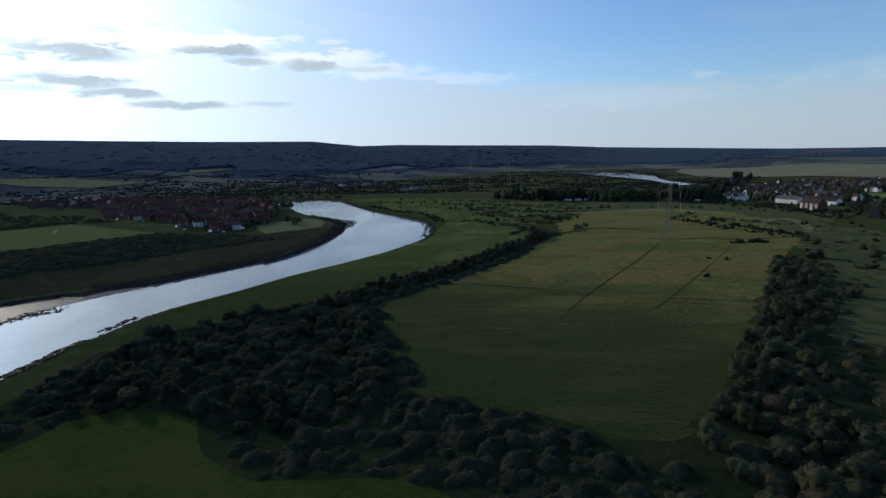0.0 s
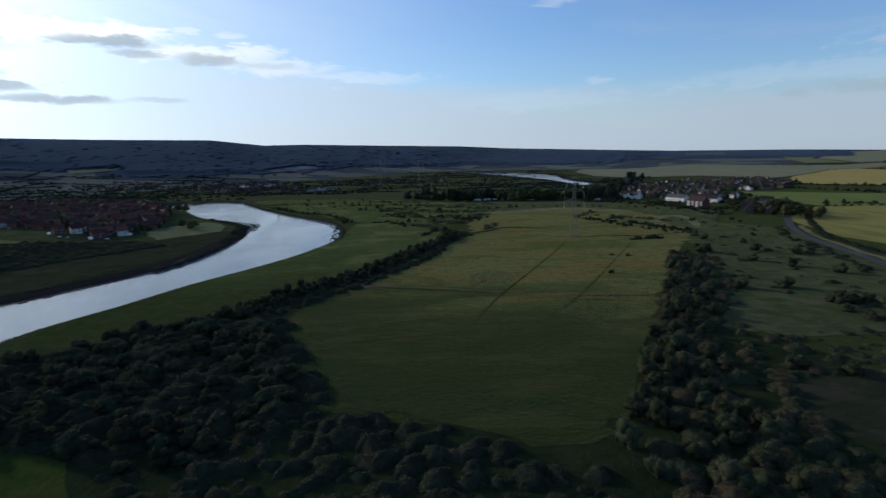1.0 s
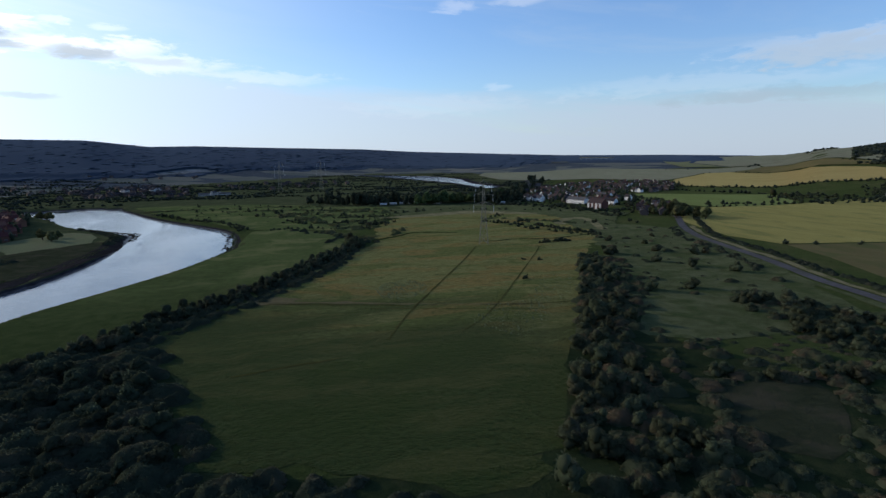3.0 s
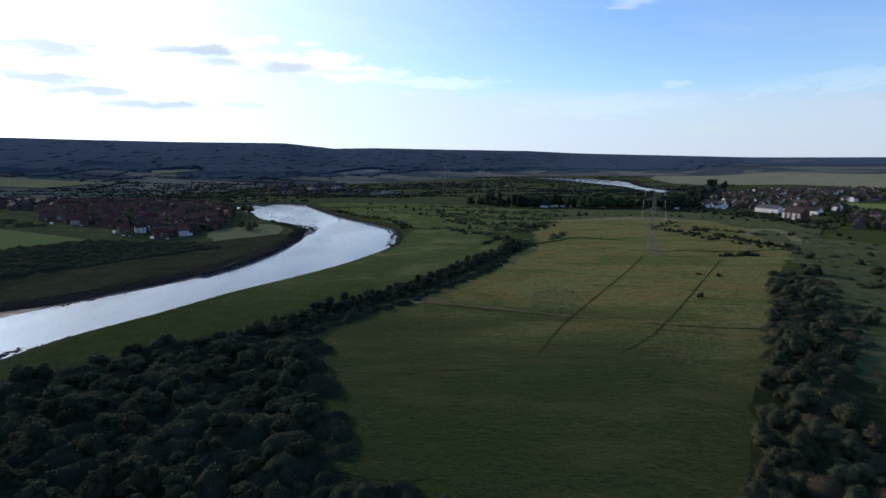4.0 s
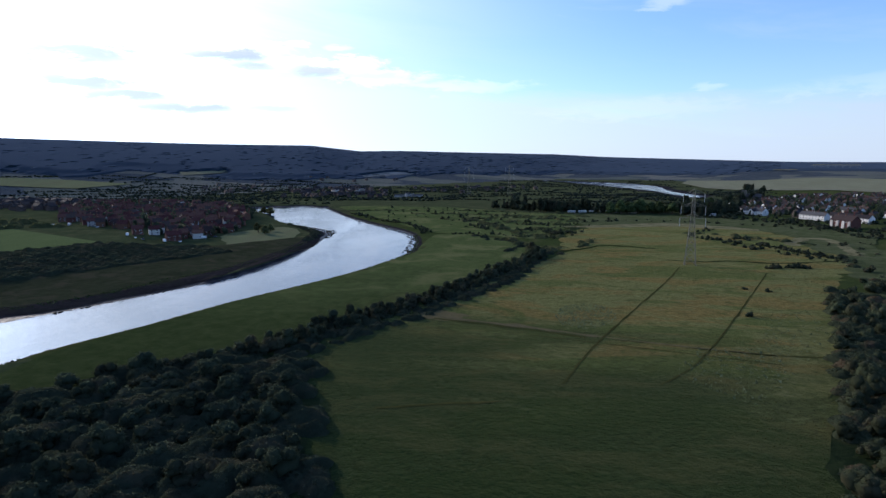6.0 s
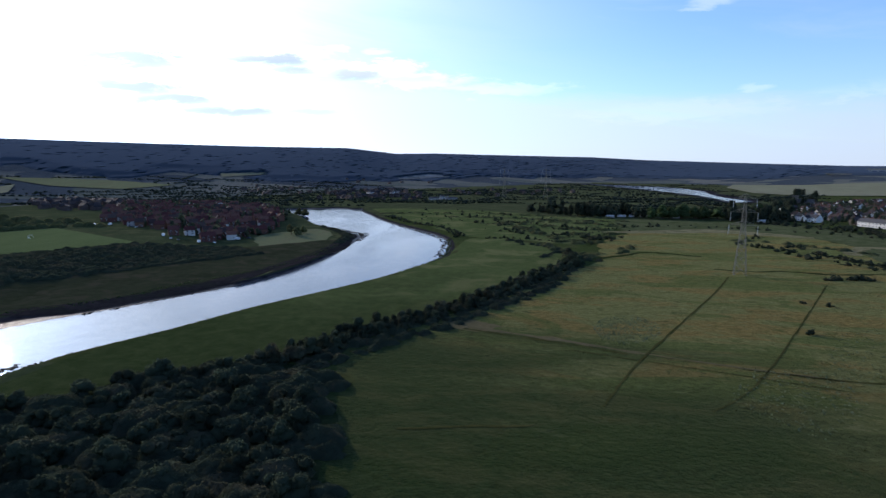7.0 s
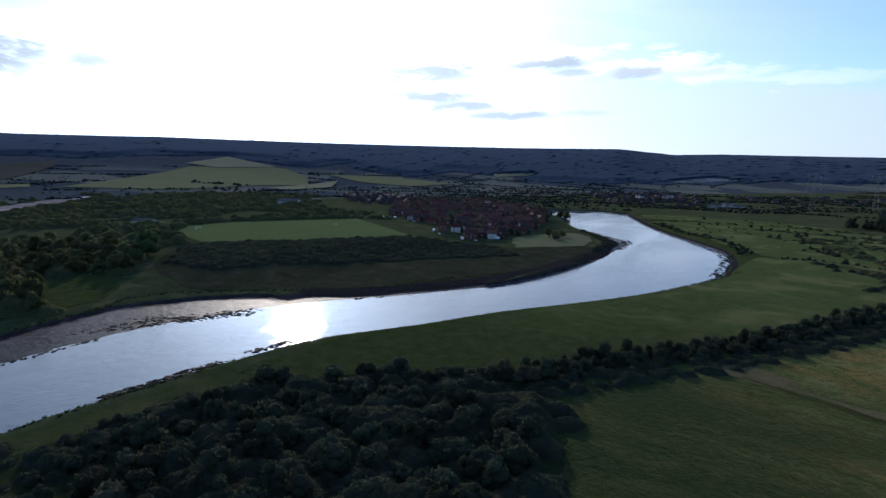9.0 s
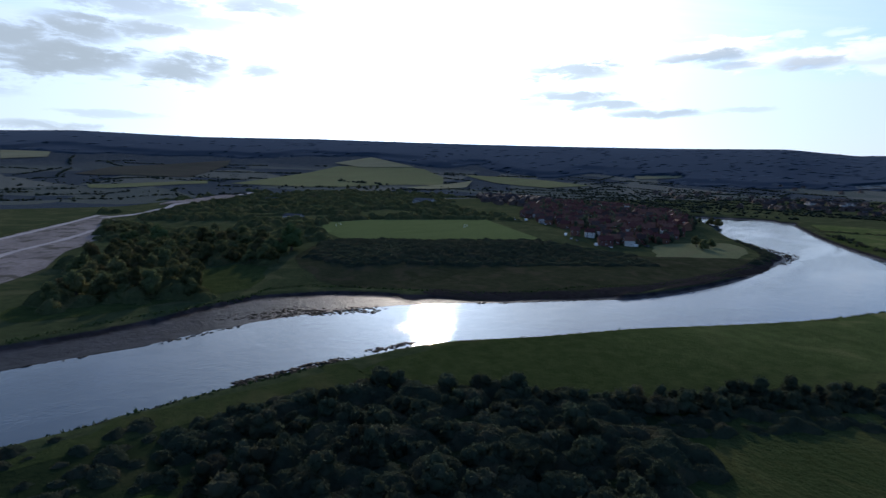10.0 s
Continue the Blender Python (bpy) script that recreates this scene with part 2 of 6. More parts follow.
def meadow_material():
    """Unmown meadow: lush green at the near end, with the dimmer light there put into the colour, tawny with seed heads
    beyond, in mottled drifts.
    """
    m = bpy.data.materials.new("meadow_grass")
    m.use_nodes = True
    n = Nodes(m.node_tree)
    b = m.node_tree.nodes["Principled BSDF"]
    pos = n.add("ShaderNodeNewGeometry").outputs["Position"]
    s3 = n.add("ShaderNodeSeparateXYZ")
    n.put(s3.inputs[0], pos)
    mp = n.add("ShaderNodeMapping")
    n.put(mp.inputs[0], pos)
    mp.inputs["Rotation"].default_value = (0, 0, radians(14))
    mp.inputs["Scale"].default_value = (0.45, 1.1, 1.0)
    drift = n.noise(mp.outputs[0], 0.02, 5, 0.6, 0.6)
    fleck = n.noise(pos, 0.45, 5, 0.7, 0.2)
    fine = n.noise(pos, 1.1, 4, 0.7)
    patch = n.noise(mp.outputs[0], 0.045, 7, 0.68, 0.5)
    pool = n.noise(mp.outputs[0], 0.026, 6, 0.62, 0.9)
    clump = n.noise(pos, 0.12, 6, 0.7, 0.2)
    # lush greens also hold the low brightness of the near end
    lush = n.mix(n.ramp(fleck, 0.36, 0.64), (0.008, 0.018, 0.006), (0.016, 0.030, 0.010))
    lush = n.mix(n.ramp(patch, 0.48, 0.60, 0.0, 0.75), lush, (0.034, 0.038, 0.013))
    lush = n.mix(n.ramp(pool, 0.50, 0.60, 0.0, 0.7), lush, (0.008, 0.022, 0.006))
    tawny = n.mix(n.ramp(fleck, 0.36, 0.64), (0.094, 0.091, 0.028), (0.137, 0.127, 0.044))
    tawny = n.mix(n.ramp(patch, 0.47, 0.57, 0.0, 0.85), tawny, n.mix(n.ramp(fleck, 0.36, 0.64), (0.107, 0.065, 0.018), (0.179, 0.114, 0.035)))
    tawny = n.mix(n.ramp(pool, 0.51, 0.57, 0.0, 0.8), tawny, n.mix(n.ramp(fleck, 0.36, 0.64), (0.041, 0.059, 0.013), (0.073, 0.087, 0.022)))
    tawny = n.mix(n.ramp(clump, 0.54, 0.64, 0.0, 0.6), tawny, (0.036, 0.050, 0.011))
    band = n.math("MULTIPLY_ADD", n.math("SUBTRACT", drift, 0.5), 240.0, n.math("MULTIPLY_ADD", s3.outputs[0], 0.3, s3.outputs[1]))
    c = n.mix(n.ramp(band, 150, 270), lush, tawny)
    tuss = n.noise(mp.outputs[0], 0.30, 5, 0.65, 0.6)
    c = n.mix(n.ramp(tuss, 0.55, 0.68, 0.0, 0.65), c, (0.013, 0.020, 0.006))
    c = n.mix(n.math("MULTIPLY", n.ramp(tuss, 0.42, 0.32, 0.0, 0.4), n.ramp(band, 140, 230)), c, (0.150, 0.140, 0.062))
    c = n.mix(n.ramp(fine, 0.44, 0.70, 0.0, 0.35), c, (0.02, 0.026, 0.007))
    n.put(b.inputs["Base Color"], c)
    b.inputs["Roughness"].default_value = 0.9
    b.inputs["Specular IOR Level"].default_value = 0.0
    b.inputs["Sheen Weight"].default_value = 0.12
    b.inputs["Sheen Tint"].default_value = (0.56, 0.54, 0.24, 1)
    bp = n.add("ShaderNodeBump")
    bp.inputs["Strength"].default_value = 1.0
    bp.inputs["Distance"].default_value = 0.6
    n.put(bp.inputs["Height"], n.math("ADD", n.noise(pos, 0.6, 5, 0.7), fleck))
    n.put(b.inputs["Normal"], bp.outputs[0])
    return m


M = {}
M["ground"] = surface("rough_grassland", (0.020, 0.030, 0.009), (0.040, 0.050, 0.017), (0.05, 0.048, 0.02), 0.012, 0.25, bump=1.0, bump_scale=0.6, sheen=0.1, tide=True)
M["hill"] = hill_material()
M["scrubland"] = surface("dark_scrubland", (0.018, 0.027, 0.012), (0.038, 0.049, 0.021), (0.054, 0.056, 0.026), 0.02, 0.2, bump=1.0, bump_scale=0.3, sheen=0.05, sheen_tint=(0.45, 0.45, 0.25), tide=True)
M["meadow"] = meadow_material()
M["under_scrub"] = surface("dark_scrub_floor", (0.011, 0.018, 0.008), (0.024, 0.033, 0.014), (0.030, 0.034, 0.015), 0.03, 0.3, bump=1.0, bump_scale=0.5)
# dark grass tone, lowered further to hold the shade of the river bank
M["bank_grass"] = surface("rough_bank_grass", (0.015, 0.019, 0.010), (0.033, 0.035, 0.019), (0.040, 0.036, 0.022), 0.03, 0.2, bump=1.0, bump_scale=0.4, sheen=0.05)
M["ditch"] = surface("rushy_ditch", (0.018, 0.026, 0.009), (0.040, 0.046, 0.016), None, 0.15, 0.8, bump=0.9)
M["dark_marsh"] = surface("dark_reed_marsh", (0.018, 0.028, 0.010), (0.038, 0.046, 0.017), (0.050, 0.050, 0.021), 0.02, 0.2, bump=0.9, bump_scale=0.6, sheen=0.08)
M["dry_line"] = surface("dry_ditch_grass", (0.078, 0.066, 0.032), (0.130, 0.104, 0.052), None, 0.1, 0.7, bump=0.8)
M["lush"] = surface("lush_grass", (0.016, 0.030, 0.007), (0.036, 0.052, 0.013), (0.045, 0.045, 0.014), 0.014, 0.25, bump=1.0, bump_scale=0.55, sheen=0.1)
M["sedge"] = surface("pale_sedge_tussocks", (0.120, 0.140, 0.072), (0.220, 0.240, 0.130), None, 0.10, 0.55, bump=0.0)
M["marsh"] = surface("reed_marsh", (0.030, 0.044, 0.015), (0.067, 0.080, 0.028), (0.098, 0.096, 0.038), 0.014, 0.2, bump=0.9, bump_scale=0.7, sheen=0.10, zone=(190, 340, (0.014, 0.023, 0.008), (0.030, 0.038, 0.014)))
M["pale"] = surface("pale_scrub_grass", (0.024, 0.034, 0.013), (0.066, 0.070, 0.034), (0.022, 0.036, 0.012), 0.03, 0.12, bump=1.0, bump_scale=0.5, sheen=0.12)
M["stubble"] = surface("pale_stubble", (0.092, 0.094, 0.058), (0.140, 0.136, 0.088), (0.105, 0.096, 0.062), 0.006, 0.2, bump=0.3, streak=(35, 3.0), sheen=0.1)
M["hill_fallow"] = surface("hillside_plough", (0.056, 0.050, 0.038), (0.085, 0.074, 0.056), (0.062, 0.064, 0.042), 0.01, 0.3, bump=0.3, streak=(20, 3.0))
M["straw"] = surface("dry_pale_grass", (0.085, 0.076, 0.038), (0.15, 0.13, 0.072), (0.055, 0.058, 0.024), 0.04, 0.35, bump=0.8, bump_scale=0.7, sheen=0.1)
M["trodden"] = surface("trodden_track", (0.034, 0.038, 0.011), (0.075, 0.066, 0.022), None, 0.15, 0.8, bump=0.8)
M["lawn"] = surface("mown_grass", (0.055, 0.072, 0.026), (0.077, 0.094, 0.038), None, 0.02, 0.5, bump=0.4, sheen=0.1, streak=(30, 3.0))
M["pasture"] = surface("green_pasture", (0.072, 0.088, 0.026), (0.098, 0.115, 0.040), None, 0.02, 0.4, bump=0.3, sheen=0.1)
M["crop"] = surface("ripening_crop", (0.125, 0.112, 0.032), (0.175, 0.152, 0.054), (0.085, 0.09, 0.03), 0.008, 0.3, bump=0.3, streak=(20, 4.0), sheen=0.1)
M["hill_crop"] = surface("hillside_crop", (0.064, 0.073, 0.036), (0.096, 0.100, 0.054), (0.082, 0.078, 0.044), 0.008, 0.2, bump=0.3, streak=(60, 3.0), sheen=0.12)
M["wheat"] = surface("ripe_wheat", (0.20, 0.135, 0.047), (0.26, 0.185, 0.07), None, 0.008, 0.3, bump=0.3, streak=(20, 4.0), sheen=0.1)
M["fallow"] = surface("fallow_field", (0.100, 0.082, 0.034), (0.145, 0.115, 0.050), (0.092, 0.090, 0.034), 0.01, 0.3, bump=0.4, streak=(20, 3.0))
M["bare"] = surface("bare_earth", (0.15, 0.125, 0.11), (0.28, 0.235, 0.205), (0.10, 0.088, 0.066), 0.03, 0.4, bump=0.5)
M["chalk_track"] = surface("compacted_pale_track", (0.30, 0.26, 0.235), (0.44, 0.39, 0.35), None, 0.05, 0.5, bump=0.3)
M["chalk"] = surface("chalk_face", (0.09, 0.095, 0.09), (0.22, 0.22, 0.21), (0.03, 0.035, 0.025), 0.012, 0.08, bump=0.6, bump_scale=0.2)
M["dark_mud"] = surface("dark_bank_mud", (0.018, 0.015, 0.014), (0.036, 0.030, 0.028), (0.024, 0.024, 0.017), 0.05, 0.4, rough=0.8, bump=0.8, bump_scale=0.5)
M["mud_clod"] = surface("weedy_mud_clods", (0.009, 0.009, 0.008), (0.022, 0.020, 0.017), None, 0.2, 1.5, rough=0.75, bump=0.6, bump_scale=1.5, spec=0.04)
M["asphalt"] = surface("worn_asphalt", (0.062, 0.056, 0.056), (0.105, 0.095, 0.092), (0.07, 0.066, 0.05), 0.05, 0.6, bump=0.1)
M["leaf"] = foliage("bush_leaves", (0.034, 0.043, 0.028), (0.053, 0.065, 0.039), (0.066, 0.066, 0.042), 0.035, 0.7, share=0.5, random_value=0.28)
M["scrub_leaf"] = foliage("scrub_leaves", (0.034, 0.043, 0.029), (0.056, 0.069, 0.042), (0.076, 0.073, 0.046), 0.05, 0.3, share=0.5)
M["belt_leaf"] = foliage("belt_scrub_leaves", (0.048, 0.058, 0.033), (0.080, 0.092, 0.050), (0.124, 0.092, 0.055), 0.045, 0.3, share=0.5)
# glare towards the low sun is brightened into these two leaf colours
M["bank_leaf"] = foliage("glare_bright_bank_leaves", (0.058, 0.068, 0.030), (0.112, 0.124, 0.054), (0.140, 0.130, 0.058), 0.03, 0.3, share=0.5)
M["oak_leaf"] = foliage("glare_bright_oak_leaves", (0.052, 0.060, 0.027), (0.100, 0.110, 0.048), (0.125, 0.112, 0.052), 0.03, 0.5, share=0.5, random_value=0.3)
M["sallow_leaf"] = foliage("sallow_leaves", (0.048, 0.057, 0.032), (0.082, 0.094, 0.052), (0.094, 0.088, 0.052), 0.05, 0.6, share=0.5, random_value=0.2)
M["pale_leaf"] = foliage("willow_leaves", (0.040, 0.058, 0.022), (0.075, 0.10, 0.04), None, 0.06, 0.6, random_value=0.25)
M["far_leaf"] = foliage("woodland_leaves", (0.024, 0.034, 0.026), (0.050, 0.062, 0.037), (0.064, 0.070, 0.034), 0.006, 0.1, share=0.5, sheen=0.10)
# bluish base colour and sheen tint stand in for distance haze
M["canopy"] = foliage("hazed_wood_canopy", (0.0125, 0.0215, 0.029), (0.0150, 0.0250, 0.0325), None, 0.0012, 0.07, share=0.08, sheen=0.10)
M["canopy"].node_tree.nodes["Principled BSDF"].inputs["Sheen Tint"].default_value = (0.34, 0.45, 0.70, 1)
M["grass_blade"] = surface("grass_blades", (0.03, 0.045, 0.010), (0.075, 0.078, 0.022), (0.085, 0.065, 0.022), 0.014, 0.3, rough=0.8, bump=0.0, spec=0.1)
M["reed"] = surface("reed_blades", (0.035, 0.056, 0.014), (0.075, 0.095, 0.028), None, 0.05, 0.6, rough=0.8, bump=0.0, spec=0.1)
M["bark"] = surface("bark", (0.05, 0.038, 0.025), (0.10, 0.08, 0.06), None, 0.5, 4.0, bump=0.5)
M["brick"] = plain("red_brick", (0.125, 0.056, 0.042), 0.9, spec=0.05, vary=0.25, random_value=0.2)
M["render_wall"] = plain("cream_render", (0.44, 0.41, 0.37), 0.8, spec=0.2, random_value=0.15)
M["white_wall"] = plain("white_painted_wall", (0.66, 0.63, 0.58), 0.75, spec=0.2)
M["roof_red"] = plain("red_brown_roof_tiles", (0.102, 0.042, 0.035), 0.9, spec=0.05, vary=0.3, scale=4, random_value=0.3)
M["roof_brown"] = plain("brown_roof_tiles", (0.056, 0.038, 0.034), 0.9, spec=0.05, vary=0.3, scale=4, random_value=0.25)
M["roof_dark"] = plain("weathered_brown_tiles", (0.040, 0.034, 0.034), 0.9, spec=0.05, vary=0.3, scale=4, random_value=0.35)
M["brick_dull"] = plain("weathered_stock_brick", (0.105, 0.080, 0.068), 0.9, spec=0.05, vary=0.25, random_value=0.25)
M["slate"] = plain("grey_slate", (0.075, 0.070, 0.068), 0.85, spec=0.12, vary=0.2, scale=4, random_value=0.2)
M["frame"] = plain("white_window_frame", (0.75, 0.75, 0.73), 0.5)
M["door"] = plain("dark_painted_door", (0.08, 0.05, 0.05), 0.5)
M["steel"] = plain("galvanised_steel", (0.23, 0.205, 0.155), 0.8, metal=0.0, spec=0.1)
M["porcelain"] = plain("insulator_porcelain", (0.48, 0.48, 0.45), 0.5)
M["stone"] = plain("grey_ragstone", (0.14, 0.12, 0.095), 0.9, spec=0.2, vary=0.3, scale=3)
M["concrete"] = plain("pale_concrete", (0.30, 0.29, 0.27), 0.85, spec=0.2)
M["car_white"] = plain("white_car_paint", (0.75, 0.75, 0.75), 0.3, spec=0.5, vary=0.03)
M["car_dark"] = plain("dark_car_paint", (0.05, 0.055, 0.07), 0.3, spec=0.5, vary=0.05)
M["tyre"] = plain("rubber", (0.03, 0.03, 0.03), 0.9, spec=0.1)


def glass_material():
    m = bpy.data.materials.new("window_glass")
    m.use_nodes = True
    b = m.node_tree.nodes["Principled BSDF"]
    b.inputs["Base Color"].default_value = (0.02, 0.025, 0.03, 1)
    b.inputs["Roughness"].default_value = 0.05
    return m


def water_material():
    """Silty tidal water: calm and rippled patches, with the sky's blue put into the colour."""
    m = bpy.data.materials.new("river_water")
    m.use_nodes = True
    n = Nodes(m.node_tree)
    b = m.node_tree.nodes["Principled BSDF"]
    pos = n.add("ShaderNodeNewGeometry").outputs["Position"]
    # blue of the reflected sky is carried by base colour and specular tint
    n.put(b.inputs["Base Color"], n.mix(n.ramp(n.noise(pos, 0.02, 4), 0.35, 0.65), (0.022, 0.046, 0.076), (0.040, 0.064, 0.090)))
    b.inputs["IOR"].default_value = 1.33
    b.inputs["Specular Tint"].default_value = (0.60, 0.84, 1.0, 1)
    mp = n.add("ShaderNodeMapping")
    n.put(mp.inputs[0], pos)
    mp.inputs["Rotation"].default_value = (0, 0, radians(20))
    mp.inputs["Scale"].default_value = (1.0, 0.4, 1.0)
    calm = n.ramp(n.noise(mp.outputs[0], 0.022, 6, 0.62, 1.0), 0.32, 0.68)
    n.put(b.inputs["Roughness"], n.ramp(calm, 0, 1, 0.02, 0.06))
    bp = n.add("ShaderNodeBump")
    n.put(bp.inputs["Strength"], n.ramp(calm, 0, 1, 0.13, 0.34))
    bp.inputs["Distance"].default_value = 0.25
    n.put(bp.inputs["Height"], n.math("ADD", n.noise(pos, 0.8, 4, 0.6), n.math("ADD", n.math("MULTIPLY", n.noise(pos, 0.22, 2, 0.5), 1.2), n.math("MULTIPLY", n.noise(pos, 2.6, 2, 0.5), 0.35))))
    n.put(b.inputs["Normal"], bp.outputs[0])
    return m


M["glass"] = glass_material()
M["water"] = water_material()

# ---- terrain ----
WATER = -2.0
RIVER = [(-146, -120), (-148, -40), (-152, 40), (-158, 80), (-160, 110), (-161, 145), (-157, 172), (-145, 200), (-131, 241), (-117, 270), (-98, 314), (-87, 355),
         (-80, 395), (-84, 440), (-95, 490), (-120, 534), (-172, 600), (-228, 683), (-286, 790), (-300, 815), (-360, 825), (-450, 775), (-560, 735),
         (-560, 700), (-450, 715), (-390, 712), (-355, 694), (-304, 625), (-260, 578), (-207, 534), (-178, 500), (-170, 468), (-158, 395), (-156, 335), (-163, 290),
         (-178, 256), (-190, 230), (-203, 208), (-212, 186), (-219, 162), (-221, 141), (-221, 122), (-219, 104), (-213, 83), (-211, 65), (-210, 36), (-207, -40), (-204, -120)]
FAR_RIVER = [(60, 2360), (84, 2327), (268, 2043), (347, 1929), (380, 1650), (346, 1393), (343, 1260), (350, 1180), (336, 1110), (318, 1110), (312, 1250), (308, 1388), (252, 1669), (150, 2099)]
# skyline by azimuth: elevation seen from the valley, distance of the ridge, where the slope begins
RIDGE = [(-180, 1.2, 2600, 900), (-94, 2.05, 2700, 900), (-87, 2.4, 2700, 900), (-77, 2.25, 2700, 900), (-66, 2.4, 2800, 1000), (-54, 2.25, 2800, 1000), (-42, 2.1, 2900, 1150), (-32, 1.96, 3000, 1300),
         (-22, 1.9, 3100, 1500), (-17, 1.35, 3300, 1600), (-13, 1.4, 3400, 1700), (-5, 1.2, 3700, 2000), (3, 1.0, 3900, 2400), (8, 0.7, 4100, 2400), (14, 0.48, 4200, 2300),
         (24, 0.12, 4300, 1300), (36, -0.02, 4200, 800), (43, -0.1, 3200, 600), (46, 0.3, 2200, 550), (52, 0.75, 1900, 500), (70, 1.4, 1800, 500), (110, 1.6, 2000, 500), (180, 1.2, 2600, 900)]


def smooth(t):
    t = np.clip(t, 0, 1)
    return t * t * (3 - 2 * t)


def inside(poly, x, y):
    x, y = np.asarray(x, float), np.asarray(y, float)
    r = np.zeros(np.broadcast(x, y).shape, bool)
    for (x0, y0), (x1, y1) in zip(poly, poly[1:] + poly[:1]):
        if y0 != y1:
            r ^= ((y0 > y) != (y1 > y)) & (x < (x1 - x0) * (y - y0) / (y1 - y0) + x0)
    return r


def edge_distance(line, x, y):
    x, y = np.asarray(x, float), np.asarray(y, float)
    d = np.full(np.broadcast(x, y).shape, 1e9)
    for (x0, y0), (x1, y1) in zip(line, line[1:]):
        dx, dy = x1 - x0, y1 - y0
        t = np.clip(((x - x0) * dx + (y - y0) * dy) / (dx * dx + dy * dy + 1e-9), 0, 1)
        d = np.minimum(d, np.hypot(x - x0 - t * dx, y - y0 - t * dy))
    return d


def signed_distance(poly, x, y):
    d = edge_distance(poly + poly[:1], x, y)
    return np.where(inside(poly, x, y), -d, d)


def curve_through(line, step, closed=False):
    """Points on a smooth curve through the corners of a line."""
    p = np.array(line, float)
    n = len(p)
    out = []
    for i in range(n if closed else n - 1):
        a, b, c, d = (p[(i + k) % n] if closed else p[min(max(i + k, 0), n - 1)] for k in (-1, 0, 1, 2))
        m = max(1, int(np.hypot(*(c - b)) / step))
        for j in range(m):
            t = j / m
            out.append(tuple(0.5 * (2 * b + (c - a) * t + (2 * a - 5 * b + 4 * c - d) * t * t + (3 * b - a - 3 * c + d) * t ** 3)))
    if not closed:
        out.append(tuple(p[-1]))
    return out


RIVER = curve_through(RIVER, 12, True)


def land_height(x, y):
    """Height of the land without the river's cut."""
    x, y = np.asarray(x, float), np.asarray(y, float)
    r, az = np.hypot(x, y), np.degrees(np.arctan2(x, y))
    a, el, rr, r0 = np.array(RIDGE).T
    e, top, start = np.interp(az, a, el), np.interp(az, a, rr), np.interp(az, a, r0)
    z = (61 + top * np.tan(np.radians(e))) * smooth((r - start) / (top - start)) ** 1.15
    z = z * (1 + 0.10 * smooth((r - start) / 400) * np.sin(x / 190 + 1.3) * np.sin(y / 240 + 0.5) * (1 - smooth((r - start) / (top - start))))
    z = z - 25 * smooth((r - top - 150) / 900)
    # low terrace on the town side of the river
    z = z + 6.0 * smooth((-245 - x) / 60) * smooth((y - 120) / 80) * smooth((900 - y) / 200) * (1 - smooth((-x - 1200) / 500)) * smooth((np.hypot(x + 200, y - 480) - 60) / 90)
    return z


def ground_height(x, y):
    x, y = np.asarray(x, float), np.asarray(y, float)
    z = land_height(x, y)
    d = signed_distance(RIVER, x, y)
    west = (x < -185 + 0.06 * np.abs(y)) & (y < 560)
    flat = np.interp(y, [-120, 40, 90, 130, 165, 190, 215, 300, 560], [24, 24, 30, 42, 34, 20, 15, 15, 9])
    width = np.where(west, flat, 3.5 + 5 * np.exp(-((np.hypot(x + 75, y - 420)) / 60) ** 2))
    t = np.clip(d / width, 0, 1)
    rise = np.where(west & (y < 190), 0.3 * t ** 1.3 + 0.7 * smooth((t - 0.82) / 0.18), smooth(t))
    z = np.where(d > 0, WATER + (z - WATER) * rise, WATER - 1.5 * smooth(-d / 4))
    z = np.where((y > 900) & (signed_distance(FAR_RIVER, x, y) < 30), np.where(signed_distance(FAR_RIVER, x, y) < 0, WATER - 1, -0.5), z)
    return z


def steps(lo, hi, fine, reach):
    """Grid lines: even between lo and hi, then wider and wider out to reach."""
    mid = list(np.arange(lo, hi + 0.1, fine))
    g, up = fine, [hi]
    while up[-1] < reach:
        g *= 1.055
        up.append(up[-1] + g)
    g, down = fine, [lo]
    while down[-1] > -reach:
        g *= 1.055
        down.append(down[-1] - g)
    return np.array(down[:0:-1] + mid + up[1:])


GX, GY = steps(-300, -60, 2.5, 4700), steps(-40, 580, 3.0, 4700)
GZ = ground_height(*np.meshgrid(GX, GY))


def height(x, y):
    """Height of the built ground sheet."""
    x, y = np.asarray(x, float), np.asarray(y, float)
    i = np.clip(np.searchsorted(GX, x) - 1, 0, len(GX) - 2)
    j = np.clip(np.searchsorted(GY, y) - 1, 0, len(GY) - 2)
    u, v = (x - GX[i]) / (GX[i + 1] - GX[i]), (y - GY[j]) / (GY[j + 1] - GY[j])
    return (GZ[j, i] * (1 - u) + GZ[j, i + 1] * u) * (1 - v) + (GZ[j + 1, i] * (1 - u) + GZ[j + 1, i + 1] * u) * v
# ---- end of terrain ----


def mesh_from(name, verts, faces, mats, smooth_shade=False):
    me = bpy.data.meshes.new(name)
    me.from_pydata([tuple(v) for v in verts], [], faces)
    for m in mats:
        me.materials.append(m)
    if smooth_shade:
        me.polygons.foreach_set("use_smooth", [True] * len(me.polygons))
    me.update()
    return me


def structure(name, me, label, category):
    return tagged(new(name, me), label, category, kind="structure")


